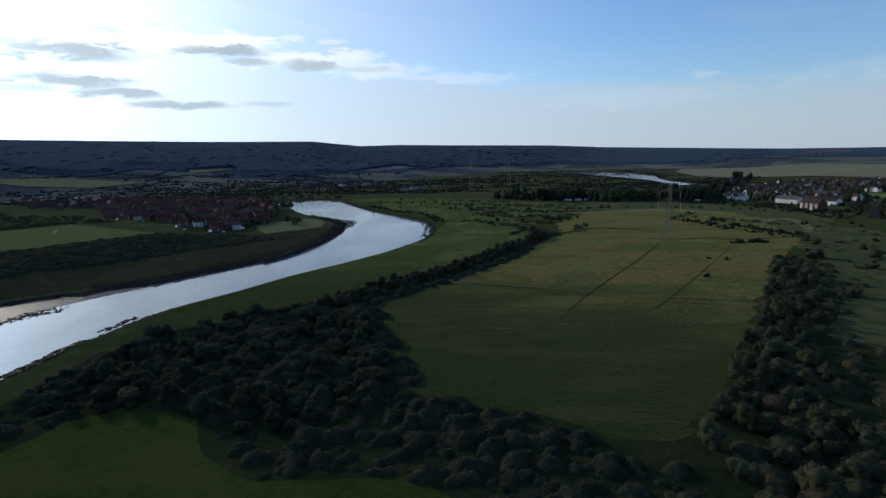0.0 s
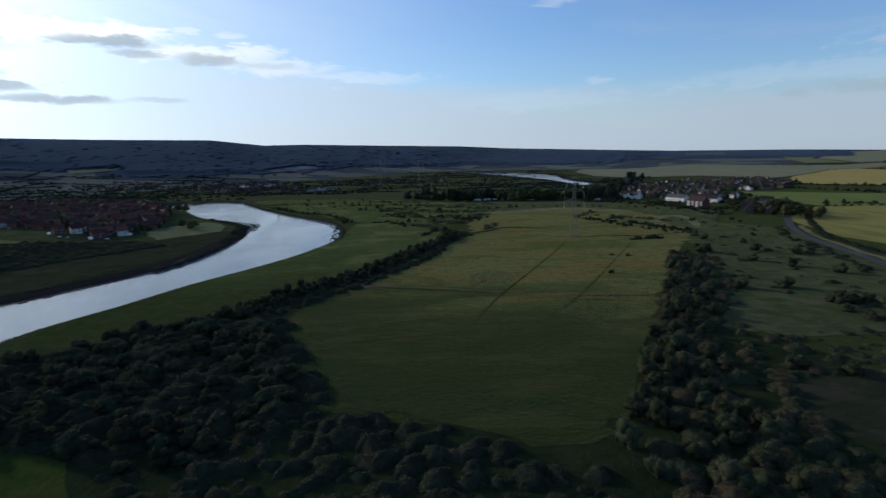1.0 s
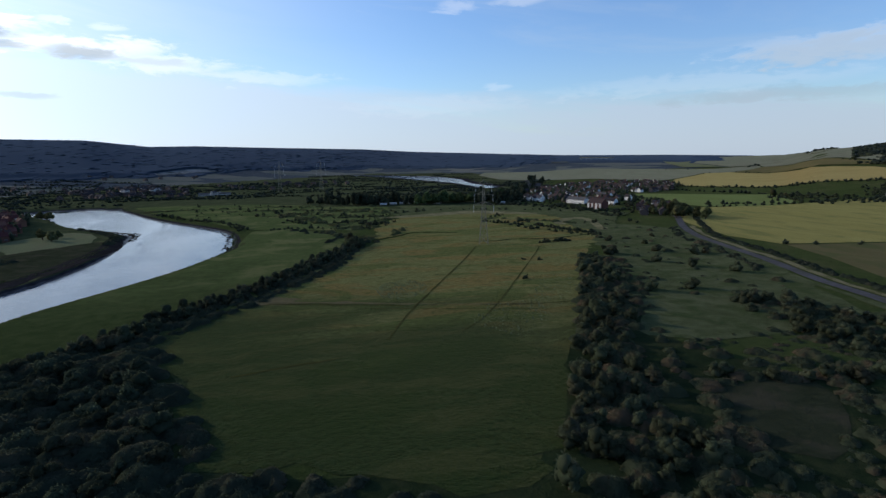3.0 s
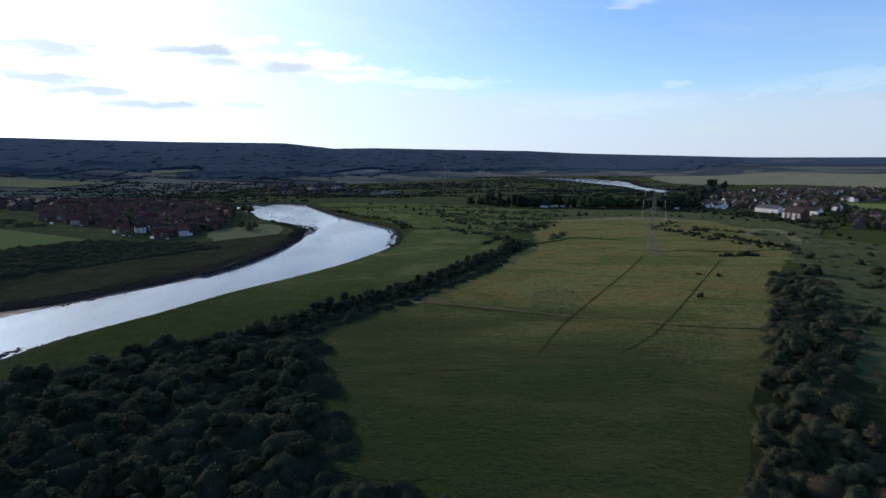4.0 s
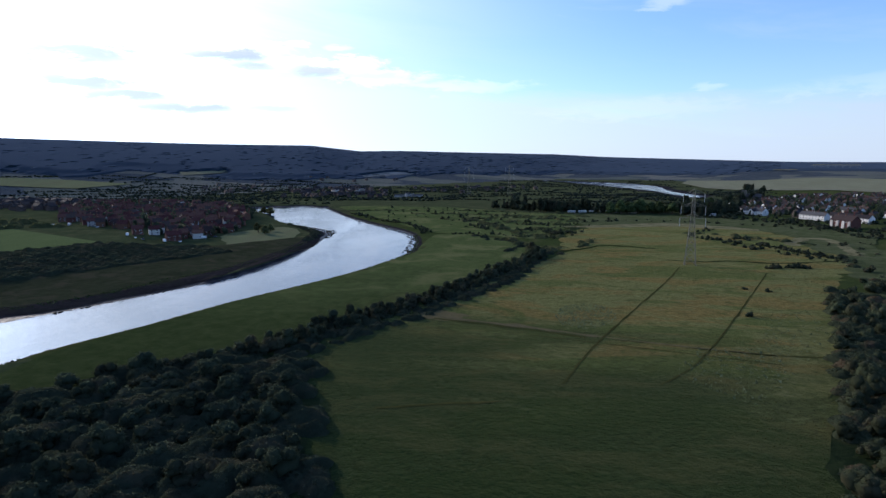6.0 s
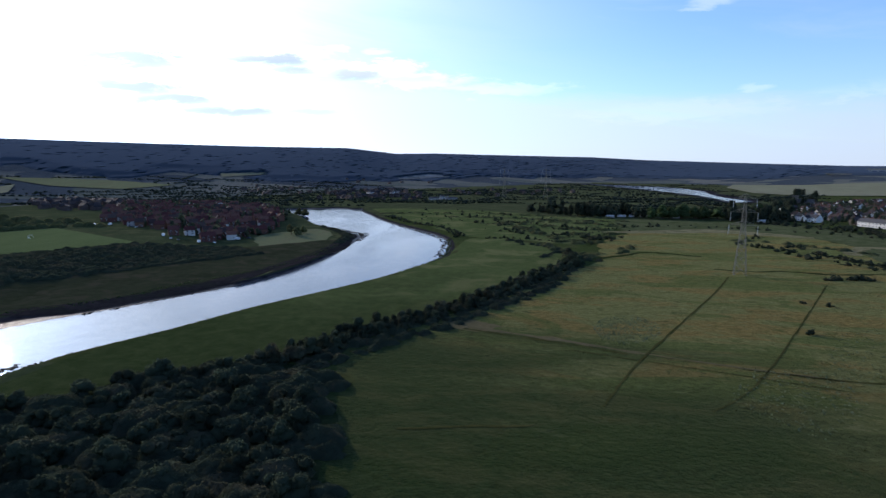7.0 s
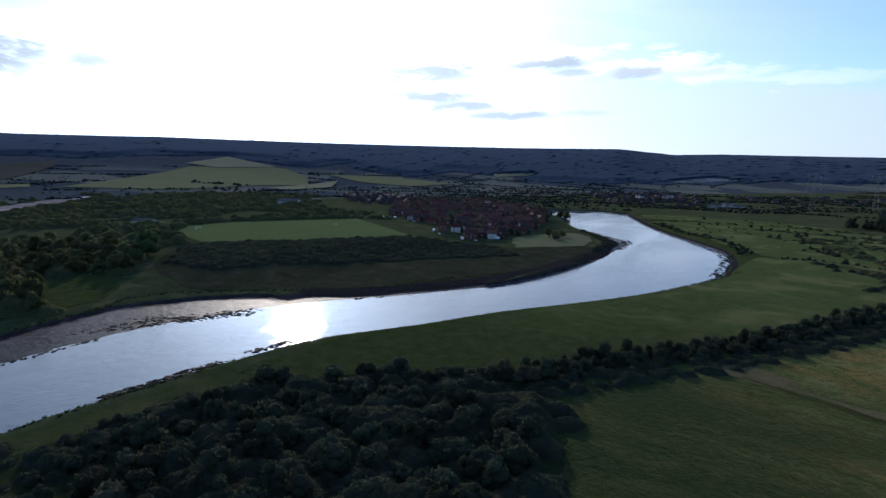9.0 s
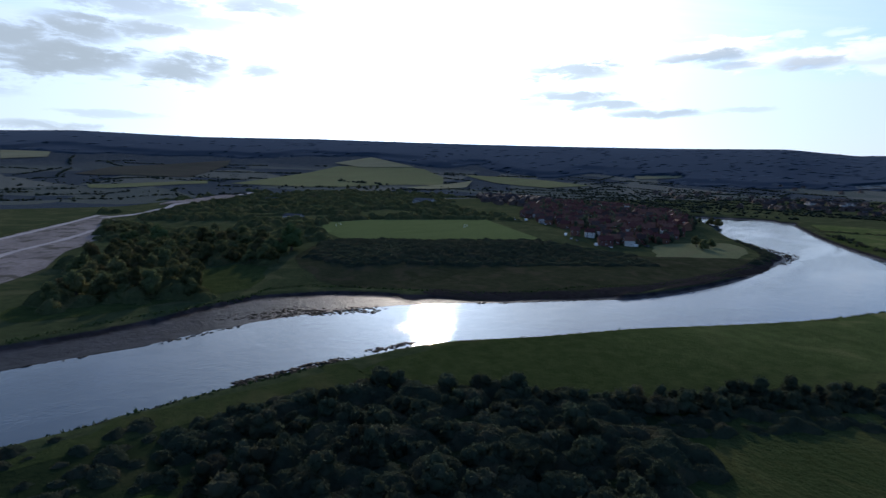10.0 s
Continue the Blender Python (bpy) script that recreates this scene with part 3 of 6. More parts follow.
nx, ny = len(GX), len(GY)
xx, yy = np.meshgrid(GX, GY)
quads = [(j * nx + i, j * nx + i + 1, (j + 1) * nx + i + 1, (j + 1) * nx + i) for j in range(ny - 1) for i in range(nx - 1)]
ground = structure("ground", mesh_from("ground", np.column_stack([xx.ravel(), yy.ravel(), GZ.ravel()]), quads, [M["ground"], M["hill"], M["scrubland"]], True),
                   "wide river valley of rough green grassland rising to hills", "ground")
corner = np.array([q[0] for q in quads])
cx, cy = xx.ravel()[corner], yy.ravel()[corner]
start = np.interp(np.degrees(np.arctan2(cx, cy)), *np.array([(a, r0) for a, _, _, r0 in RIDGE]).T)
west_side = (cx < np.interp(cy, [-120, 100, 200, 300, 400, 500, 700, 900], [-180, -190, -175, -140, -120, -140, -260, -200]))
scrubby = west_side | (cy > 690 + 0.1 * cx) & (cx < 0.4 * cy) | (cx < -25) & (cy < 160) | (cx > -60) & (cx < 60) & (cy < 70) | inside([(165, 305), (140, 211), (98, 135), (80, 60), (60, 20), (30, 20), (38, 73), (54, 99), (74, 140), (108, 212)], cx, cy) | inside([(160, 190), (200, 182), (206, 140), (176, 100), (145, 110)], cx, cy)
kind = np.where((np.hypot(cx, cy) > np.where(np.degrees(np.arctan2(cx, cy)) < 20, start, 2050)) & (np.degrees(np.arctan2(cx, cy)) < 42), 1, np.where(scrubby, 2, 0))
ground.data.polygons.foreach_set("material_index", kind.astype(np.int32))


def flat_mesh(name, poly, z, mat):
    bm = bmesh.new()
    bm.faces.new([bm.verts.new((x, y, z)) for x, y in poly])
    bmesh.ops.triangulate(bm, faces=bm.faces[:])
    bmesh.ops.recalc_face_normals(bm, faces=bm.faces[:])
    if bm.faces[:][0].normal.z < 0:
        bmesh.ops.reverse_faces(bm, faces=bm.faces[:])
    me = bpy.data.meshes.new(name)
    bm.to_mesh(me)
    bm.free()
    me.materials.append(mat)
    return me


structure("water_river", flat_mesh("water_river", [(-700, -125), (-60, -125), (-60, 850), (-700, 850)], WATER, M["water"]), "calm tidal river reflecting the bright evening sky", "river")
structure("water_far_river", flat_mesh("water_far_river", curve_through(FAR_RIVER, 40, True), -0.3, M["water"]), "distant bend of the river shining in the valley", "river")


def drape(name, poly, mat, label, category="field", res=None, lift=0.12):
    """A field laid over the ground: its outline cut by a grid and set on the land."""
    p = np.array(poly, float)
    size = max(np.ptp(p[:, 0]), np.ptp(p[:, 1]))
    res = res or max(8.0, size / 36)
    bm = bmesh.new()
    bm.faces.new([bm.verts.new((x, y, 0)) for x, y in poly])
    for axis in (0, 1):
        c = p[:, axis].min() + res
        while c < p[:, axis].max():
            co, no = [0, 0, 0], [0, 0, 0]
            co[axis], no[axis] = c, 1
            bmesh.ops.bisect_plane(bm, geom=bm.verts[:] + bm.edges[:] + bm.faces[:], plane_co=co, plane_no=no)
            c += res
    bmesh.ops.triangulate(bm, faces=[f for f in bm.faces if len(f.verts) > 4])
    co = np.array([v.co[:] for v in bm.verts])
    z = height(co[:, 0], co[:, 1]) + lift + 0.0012 * np.maximum(0, np.hypot(co[:, 0], co[:, 1]) - 350)
    for v, h in zip(bm.verts, z):
        v.co.z = h
    bm.normal_update()
    bmesh.ops.reverse_faces(bm, faces=[f for f in bm.faces if f.normal.z < 0])
    me = bpy.data.meshes.new(name)
    bm.to_mesh(me)
    bm.free()
    me.materials.append(M[mat])
    return structure(name, me, label, category)


def ragged(poly, step, amount, seed):
    """A smooth closed outline with small irregular in and outs."""
    g = np.random.default_rng(seed)
    c = np.array(curve_through(poly, step, True))
    return [tuple(q) for q in c + g.normal(0, amount, c.shape)]


def strip(line, width, step=10, wobble=0.3, seed=1):
    """The outline of a path along a line."""
    g = np.random.default_rng(seed)
    p = np.array(curve_through(line, step))
    d = np.gradient(p, axis=0)
    d /= np.linalg.norm(d, axis=1)[:, None]
    n = np.column_stack([-d[:, 1], d[:, 0]]) * width / 2
    a, b = p + n * (1 + g.normal(0, wobble, (len(p), 1))), p - n * (1 + g.normal(0, wobble, (len(p), 1)))
    return [tuple(q) for q in a] + [tuple(q) for q in b[::-1]]


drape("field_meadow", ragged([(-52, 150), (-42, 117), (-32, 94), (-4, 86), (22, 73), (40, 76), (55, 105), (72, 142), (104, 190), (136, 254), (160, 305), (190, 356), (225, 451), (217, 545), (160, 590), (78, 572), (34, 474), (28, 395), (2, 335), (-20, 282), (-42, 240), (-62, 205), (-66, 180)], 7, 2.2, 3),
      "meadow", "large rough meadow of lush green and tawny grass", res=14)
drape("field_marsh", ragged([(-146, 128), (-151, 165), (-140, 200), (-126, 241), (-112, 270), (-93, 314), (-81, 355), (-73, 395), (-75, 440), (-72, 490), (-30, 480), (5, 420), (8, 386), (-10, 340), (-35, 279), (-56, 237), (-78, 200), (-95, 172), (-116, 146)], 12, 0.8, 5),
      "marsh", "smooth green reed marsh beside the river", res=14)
drape("field_bank", ragged([(-150, -30), (-156, 60), (-160, 112), (-155, 128), (-140, 128), (-138, 60), (-130, -30)], 10, 1.0, 6), "dark_marsh", "strip of bank grass along the river", res=10)
drape("field_scrub_floor", ragged([(-136, -30), (-138, 60), (-140, 110), (-134, 130), (-110, 156), (-84, 176), (-62, 166), (-48, 140), (-38, 112), (-28, 92), (22, 78), (38, 80), (70, 142), (104, 192), (150, 302), (164, 292), (140, 230), (112, 150), (126, 108), (165, 60), (140, -30)], 10, 1.0, 33), "under_scrub", "dark green ground sheet under the scrub", "ground", lift=0.07)
drape("field_paddock", ragged([(84, 78), (97, 104), (112, 106), (126, 101), (118, 84), (96, 68)], 8, 0.8, 34), "bank_grass", "small dark green paddock enclosed by scrub", lift=0.13)
CLEARING = [(-122, 30), (-114, 56), (-112, 68), (-101, 79), (-86, 75), (-67, 59), (-52, 48), (-38, 51), (-22, 53), (-10, 48), (-14, 28), (-50, 5), (-110, 5)]
drape("field_clearing", ragged(CLEARING, 8, 1.5, 7), "lush", "rough grass clearing among the bushes")
drape("field_playing", [(-498, 269), (-505, 318), (-449, 434), (-299, 366), (-380, 233), (-444, 240)], "lawn", "mown green playing field above the river bank")
drape("field_point", ragged([(-258, 452), (-255, 500), (-238, 528), (-205, 495), (-190, 430), (-210, 395)], 12, 1.0, 8), "hill_crop", "small grass field on the point in the river bend")
drape("field_rough", ragged([(-265, 790), (-120, 560), (-75, 500), (-30, 490), (10, 470), (60, 600), (70, 690), (0, 730), (-120, 800)], 25, 3, 9), "marsh", "rough grazing beside the far reach of the river")
drape("field_common", ragged([(150, 596), (217, 548), (232, 452), (262, 460), (290, 500), (318, 530), (280, 590), (236, 680), (110, 700), (72, 690), (60, 600), (78, 575)], 14, 2.0, 30), "pale", "rough olive grass common below the village", lift=0.16)
drape("field_river_slope", ragged([(-322, 173), (-371, 212), (-378, 226), (-299, 356), (-242, 392), (-186, 455), (-171, 425), (-170, 345), (-179, 290), (-195, 249), (-212, 222), (-236, 198), (-262, 168)], 9, 1.0, 31), "bank_grass", "rough grass slope above the river mud, bank shade in its colour", lift=0.15)
drape("mud_bank", ragged([(-186, 474), (-173, 462), (-163, 428), (-161, 395), (-160, 335), (-167, 291), (-182, 257), (-195, 231), (-208, 210), (-224, 200), (-228, 208), (-212, 224), (-196, 248), (-181, 288), (-173, 335), (-173, 395), (-177, 428)], 8, 0.7, 36), "dark_mud", "steep dark brown mud bank above the water", "mud bank", res=5, lift=0.2)
drape("field_reeds", ragged([(-262, 40), (-262, 80), (-272, 120), (-282, 140), (-335, 157), (-335, 118), (-300, 90), (-290, 40)], 10, 1.0, 10), "marsh", "green reed bed on the far bank")
# fields on the slopes and plain
drape("field_hill_west", [(-1227, 368), (-1395, 554), (-1560, 770), (-1520, 960), (-1420, 1000), (-1269, 964), (-1126, 862), (-1139, 672), (-1135, 568)], "hill_crop", "olive crop field on the western slope")
drape("field_hill_top", [(-1623, 790), (-1694, 961), (-1466, 994), (-1514, 831)], "stubble", "pale stubble at the top of the slope", lift=1.2)
drape("field_hill_foot", [(-1190, 1008), (-1130, 850), (-1052, 704), (-1010, 730), (-1080, 900)], "stubble", "pale strip at the foot of the slope", lift=1.0)
drape("field_hill_strip", [(-1289, 110), (-1245, 190), (-1281, 333), (-1227, 321), (-1182, 183), (-1230, 110)], "hill_crop", "narrow pale field below the hill")
drape("field_hill_brown", [(-1466, 94), (-1592, 174), (-1730, 499), (-1626, 462), (-1353, 305)], "hill_fallow", "brown ploughed field on the hillside")
drape("field_hill_far", [(-1898, -54), (-1866, 56), (-1771, 48), (-1738, -46)], "stubble", "small pale field near the ridge")
drape("field_hill_green", [(-1300, 1060), (-1225, 1170), (-1118, 1240), (-995, 1275), (-1010, 1110), (-1142, 1050)], "hill_crop", "green field on the slope behind the town")
drape("field_valley_pale", [(-1064, 1575), (-984, 1721), (-970, 1659), (-1019, 1520)], "stubble", "small pale field in the valley")
drape("chalk_scar", [(-1208, 2288), (-1163, 2312), (-1135, 2259), (-1176, 2231)], "chalk", "small chalk scar in the wooded hillside", "chalk pit", lift=1)
drape("chalk_quarry", ragged([(-620, 2041), (-535, 2251), (-448, 2240), (-581, 1985)], 40, 8, 11), "chalk", "pale chalk quarry floor", "chalk pit", lift=0.5)
drape("chalk_pit", ragged([(-164, 3040), (128, 3327), (145, 3186), (-109, 2918)], 60, 10, 12), "chalk", "old chalk pit on the far hill", "chalk pit", lift=0.5)
drape("field_plain_wheat", [(679, 998), (820, 1180), (1040, 1362), (1092, 1330), (1062, 1142), (960, 800), (860, 625), (825, 605), (781, 770), (705, 914)], "wheat", "ripe golden wheat field on the plain")
drape("field_plain_pale", [(771, 1991), (990, 2006), (1208, 1541), (1330, 1500), (1273, 1413), (1136, 1300), (1040, 1372), (820, 1190), (760, 1160), (697, 1362), (512, 1385), (465, 1494), (507, 1870), (610, 2174)], "stubble", "wide pale crop field on the plain")
drape("field_plain_brown", [(1273, 1405), (1140, 1040), (947, 701), (890, 650), (985, 790), (1075, 1142), (1100, 1320)], "fallow", "brown strip of ploughed land on the plain", lift=0.3)
drape("field_plain_upper", [(1280, 1560), (1345, 1510), (1278, 1413), (1150, 1040), (955, 701), (1060, 780), (1380, 1040), (1450, 1270), (1560, 1540), (2060, 2240), (1900, 2500), (1500, 2050)], "stubble", "pale band of stubble below the skyline", lift=0.6)
drape("field_plain_far", [(1240, 1750), (1290, 1600), (1480, 2060), (1900, 2540), (1700, 2620), (1420, 2120)], "hill_crop", "muted green fields towards the skyline", lift=0.6)
drape("field_pasture", [(424, 726), (479, 808), (531, 781), (647, 683), (575, 573), (525, 531), (440, 566), (432, 625)], "pasture", "bright green pasture beside the village")
drape("field_crop", [(439, 557), (560, 540), (700, 520), (900, 520), (760, 330), (407, 285), (304, 303), (297, 348), (322, 440), (380, 540)], "crop", "pale yellow ripening crop field")
drape("field_fallow", [(304, 299), (407, 281), (760, 326), (700, 120), (235, 130), (254, 165), (270, 205), (291, 253)], "fallow", "dull brown fallow field beyond the road")
drape("field_scrub", ragged([(165, 290), (190, 360), (232, 450), (285, 400), (268, 325), (240, 238), (219, 190), (207, 160), (198, 150), (160, 140), (120, 138), (104, 145), (133, 205)], 12, 2.0, 13), "pale", "pale rough grass between scattered bushes", res=12)
drape("field_dry_patch", ragged([(210, 434), (222, 488), (254, 509), (262, 470), (249, 430), (225, 405)], 10, 1.5, 15), "pale", "dry pale grass at the edge of the meadow", lift=0.25)
drape("field_dry_loop", strip([(205, 452), (212, 470), (233, 498), (246, 490), (240, 456), (223, 408)], 9, 5, 0.3, 35), "straw", "pale dry grass looping round the hollow", lift=0.28)
drape("field_ridge_far", [(1400, 2960), (1440, 3010), (1600, 2900), (1570, 2850)], "straw", "pale field strip high on the far hill", lift=6)
drape("field_ridge_near", [(1070, 2570), (1090, 2610), (1165, 2560), (1145, 2520)], "straw", "small pale field on the far slope", lift=6)
drape("field_dry_edge", ragged([(40, 560), (90, 585), (160, 605), (220, 560), (215, 545), (150, 575), (90, 560)], 14, 1.5, 16), "straw", "dry grass along the far edge of the meadow", lift=0.25)
drape("grass_patch", ragged([(-40, 232), (-30, 236), (-20, 230), (-24, 222), (-36, 224)], 2, 1.0, 52), "dry_line", "tan dead grass at the end of the ditch", "grass", res=8, lift=0.17)
# tracks, roads and ditches
for line, wid, mat, label, n in [([(96, 352), (75, 302), (32, 208), (15, 164)], 0.8, "trodden", "dark trodden track across the meadow", 1), ([(140, 340), (66, 201), (42, 167)], 0.6, "trodden", "faint dark track through long grass", 2),
                                 # the dark strip beside the dry ditch is shade put into colour
                                 ([(-36, 229), (-20, 224), (5, 217), (30, 209)], 2.6, "dry_line", "pale dry ditch line across the meadow", 3), ([(30, 209), (56, 202), (84, 196)], 1.0, "dry_line", "faint dry line in the meadow grass", 31), ([(-32, 224), (-14, 219), (8, 213), (26, 207)], 1.0, "trodden", "dark strip coloured as the shaded edge of the dry ditch", 32), ([(8, 207), (40, 199), (82, 188)], 0.6, "trodden", "thin dark ditch in the grass", 4),
                                 ([(-33, 142), (-18, 146), (-2, 150)], 1.0, "trodden", "short dark ditch in the green meadow", 5), ([(20, 392), (34, 407), (48, 420), (62, 436), (79, 434), (99, 425)], 4.0, "ditch", "dark curved ditch near the pylon", 6),
                                 ([(131, 92), (128, 80), (118, 65), (106, 50)], 4.5, "pale", "worn earth path in the scrub", 7),
                                 ([(95, 377), (117, 372), (133, 378), (160, 372), (206, 388)], 3.0, "ditch", "dark ditch behind the pylon", 9), ([(60, 200), (90, 196), (116, 200)], 1.2, "trodden", "thin grassy ditch", 10)]:
    drape("track", strip(line, wid, 4, 0.45, n), mat, label, "track", res=12, lift=0.22)
ROAD = [(345, 480), (302, 410), (276, 355), (262, 304), (252, 262), (242, 230), (233, 202), (227, 170), (219, 138), (206, 100), (182, 40)]
drape("road", strip(ROAD, 6.5, 12, 0.02, 20), "asphalt", "grey country road with a worn surface", "road", lift=0.24)
for off, wid, seed in ((6.6, 4.0, 21), (-7.0, 4.5, 27)):
    drape("verge", strip([(x + off, y - 0.3 * off) for x, y in ROAD[1:]], wid, 9, 0.35, seed), "pale" if off < 0 else "straw", "rough grass road verge", "verge", lift=0.22)
drape("bare_yard", ragged([(-330, -40), (-345, 26), (-370, 44), (-410, 50), (-470, 70), (-517, 84), (-593, 92), (-690, 106), (-735, 96), (-640, 52), (-545, 14), (-520, -60)], 20, 2.0, 22), "bare", "pale bare earth works beside the river", "ground")
drape("haul_road", strip([(-700, 96), (-771, 172), (-832, 204), (-915, 268), (-1041, 359)], 13, 20, 0.3, 23), "chalk_track", "light haul road running to the hills", "road")
for line, wid, n in (([(-380, 0), (-420, 18), (-462, 30), (-520, 60), (-580, 84)], 5, 41), ([(-480, -10), (-545, 20), (-630, 56), (-736, 96)], 6, 42)):
    drape("haul_track", strip(line, wid, 12, 0.2, n), "chalk_track", "pale compacted track through the earth works", "road", lift=0.3)
drape("bare_patch", ragged([(-830, 170), (-960, 268), (-990, 300), (-940, 310), (-840, 225)], 20, 4.0, 24), "bare", "pale bare ground beside the haul road", "ground", lift=0.3)

# ---- vegetation ----
rng = np.random.default_rng(7)


def ico(sub):
    bm = bmesh.new()
    bmesh.ops.create_icosphere(bm, subdivisions=sub, radius=1)
    v = np.array([q.co[:] for q in bm.verts])
    f = np.array([[q.index for q in t.verts] for t in bm.faces])
    bm.free()
    return v, f


ICO1, ICO2 = ico(1), ico(2)


def crown(seed, rx, rz, lobes, sub, leaves, leaf, base=0.25):
    """A crown: uneven lobes in an ellipsoid, with many small leaf sprays standing off them."""
    g = np.random.default_rng(seed)
    bv, bf = ICO2 if sub == 2 else ICO1
    vs, fs, n = [], [], 0
    for k in range(lobes):
        a, u = g.uniform(0, 6.28), g.uniform(0.0, 1.0)
        rad = rx * 0.68 * math.sqrt(g.uniform(0.05, 1)) * (1.1 - 0.55 * u)
        c = np.array([math.cos(a) * rad, math.sin(a) * rad, rz * (base + (0.8 - base) * u)])
        s = np.array([rx, rx, rz * 0.75]) * g.uniform(0.24, 0.42)
        if k == 0:
            c, s = np.array([0, 0, rz * (base + 0.25)]), np.array([rx * 0.6, rx * 0.6, rz * 0.36])
        bump = 1 + 0.16 * np.sin(bv @ g.normal(0, 3.0, 3) + g.uniform(0, 6)) + g.normal(0, 0.16, len(bv))
        v = bv * bump[:, None] * s * 0.88 + c
        vs.append(v)
        fs.append(bf + n)
        n += len(v)
        m = leaves // lobes
        if m:
            d = g.normal(size=(m, 3))
            d[:, 2] = np.abs(d[:, 2]) * 1.1 - 0.3
            d /= np.linalg.norm(d, axis=1)[:, None]
            p = c + d * s * g.uniform(0.88, 1.28, (m, 1))
            t1, t2 = g.normal(size=(m, 3)), g.normal(size=(m, 3))
            q = leaf * g.uniform(0.5, 1.3, (m, 1))
            vs.append(np.concatenate([p + t1 * q * 0.6, p + t2 * q * 0.6, p - (t1 + t2) * q * 0.4], 0))
            fs.append(np.column_stack([np.arange(m), np.arange(m) + m, np.arange(m) + 2 * m]) + n)
            n += 3 * m
    v = np.concatenate(vs)
    v[:, 2] = np.maximum(v[:, 2], 0.02)
    return v, np.concatenate(fs)


def array_mesh(name, v, f, mat):
    me = bpy.data.meshes.new(name)
    me.vertices.add(len(v))
    me.vertices.foreach_set("co", np.asarray(v, np.float32).ravel())
    me.loops.add(f.size)
    me.loops.foreach_set("vertex_index", f.astype(np.int32).ravel())
    me.polygons.add(len(f))
    me.polygons.foreach_set("loop_start", np.arange(0, f.size, 3, dtype=np.int32))
    me.polygons.foreach_set("use_smooth", np.ones(len(f), bool))
    me.materials.append(mat)
    me.update()
    me.validate()
    return me


def scatter(kinds, pts, sizes, sink=0.08):
    """One joined set of arrays: copies of low plants at the given places."""
    vs, fs, n = [], [], 0
    for (x, y), s, h in zip(pts, sizes, height(pts[:, 0], pts[:, 1])):
        v, f = kinds[rng.integers(len(kinds))]
        a = rng.uniform(0, 6.28)
        c, q = math.cos(a), math.sin(a)
        sx, sz = s * rng.uniform(0.85, 1.15), s * rng.uniform(0.75, 1.25)
        vs.append(np.column_stack([(v[:, 0] * c - v[:, 1] * q) * sx + x, (v[:, 0] * q + v[:, 1] * c) * sx + y, v[:, 2] * sz + h - sink * s]))
        fs.append(f + n)
        n += len(v)
    return np.concatenate(vs), np.concatenate(fs)


def sown(poly, spacing, jitter=0.5, keep=1.0):
    """Places spread over a polygon."""
    p = np.array(poly, float)
    gx, gy = np.meshgrid(np.arange(p[:, 0].min(), p[:, 0].max(), spacing), np.arange(p[:, 1].min(), p[:, 1].max(), spacing))
    q = np.column_stack([gx.ravel(), gy.ravel()]) + rng.uniform(-jitter, jitter, (gx.size, 2)) * spacing
    return q[inside(list(poly), q[:, 0], q[:, 1]) & (rng.random(len(q)) < keep)]


def along(line, spacing, width):
    p = np.array(curve_through(line, spacing))
    return p + rng.uniform(-1, 1, p.shape) * width


def dry(p, margin=4.0):
    """Leaves out the places in or at the river."""
    return p[(signed_distance(RIVER, p[:, 0], p[:, 1]) > margin) & (signed_distance(FAR_RIVER, p[:, 0], p[:, 1]) > 25)]


def rows_over(poly, count, spacing=4.5, long=(60, 200)):
    """Hedgerows: lines of trees laid across a stretch of country, mostly along its slopes."""
    starts = sown(poly, math.sqrt((np.ptp([q[0] for q in poly]) * np.ptp([q[1] for q in poly])) / count))
    out = []
    for x, y in starts:
        a = math.atan2(y, x) + math.pi / 2 + rng.choice([rng.normal(0, 0.25), rng.normal(1.4, 0.3)], p=[0.75, 0.25])
        n = int(rng.uniform(*long) / spacing)
        t = (np.arange(n) - n / 2) * spacing
        bend = rng.normal(0, 0.0012)
        out.append(np.column_stack([x + math.cos(a) * t - math.sin(a) * bend * t * t, y + math.sin(a) * t + math.cos(a) * bend * t * t]) + rng.normal(0, 1.5, (n, 2)))
    return np.concatenate(out)


def sector(a0, a1, r0, r1):
    a = np.radians(np.linspace(a0, a1, 9))
    return [(math.sin(t) * r0, math.cos(t) * r0) for t in a] + [(math.sin(t) * r1, math.cos(t) * r1) for t in a[::-1]]


def clumps(poly, count, n, spread):
    """Copses: groups of places gathered round spots in a polygon."""
    c = sown(poly, math.sqrt((np.ptp([q[0] for q in poly]) * np.ptp([q[1] for q in poly])) / count))
    return np.concatenate([q + rng.normal(0, spread * rng.uniform(0.5, 1.4), (int(rng.uniform(0.4, 1.6) * n) + 1, 2)) * np.array([1.5, 0.7]) for q in c])


def stuff(name, kinds, pts, sizes, mat, label, category):
    v, f = scatter(kinds, pts, sizes)
    return tagged(new(name, array_mesh(name, v, f, M[mat])), label, category, kind="stuff")


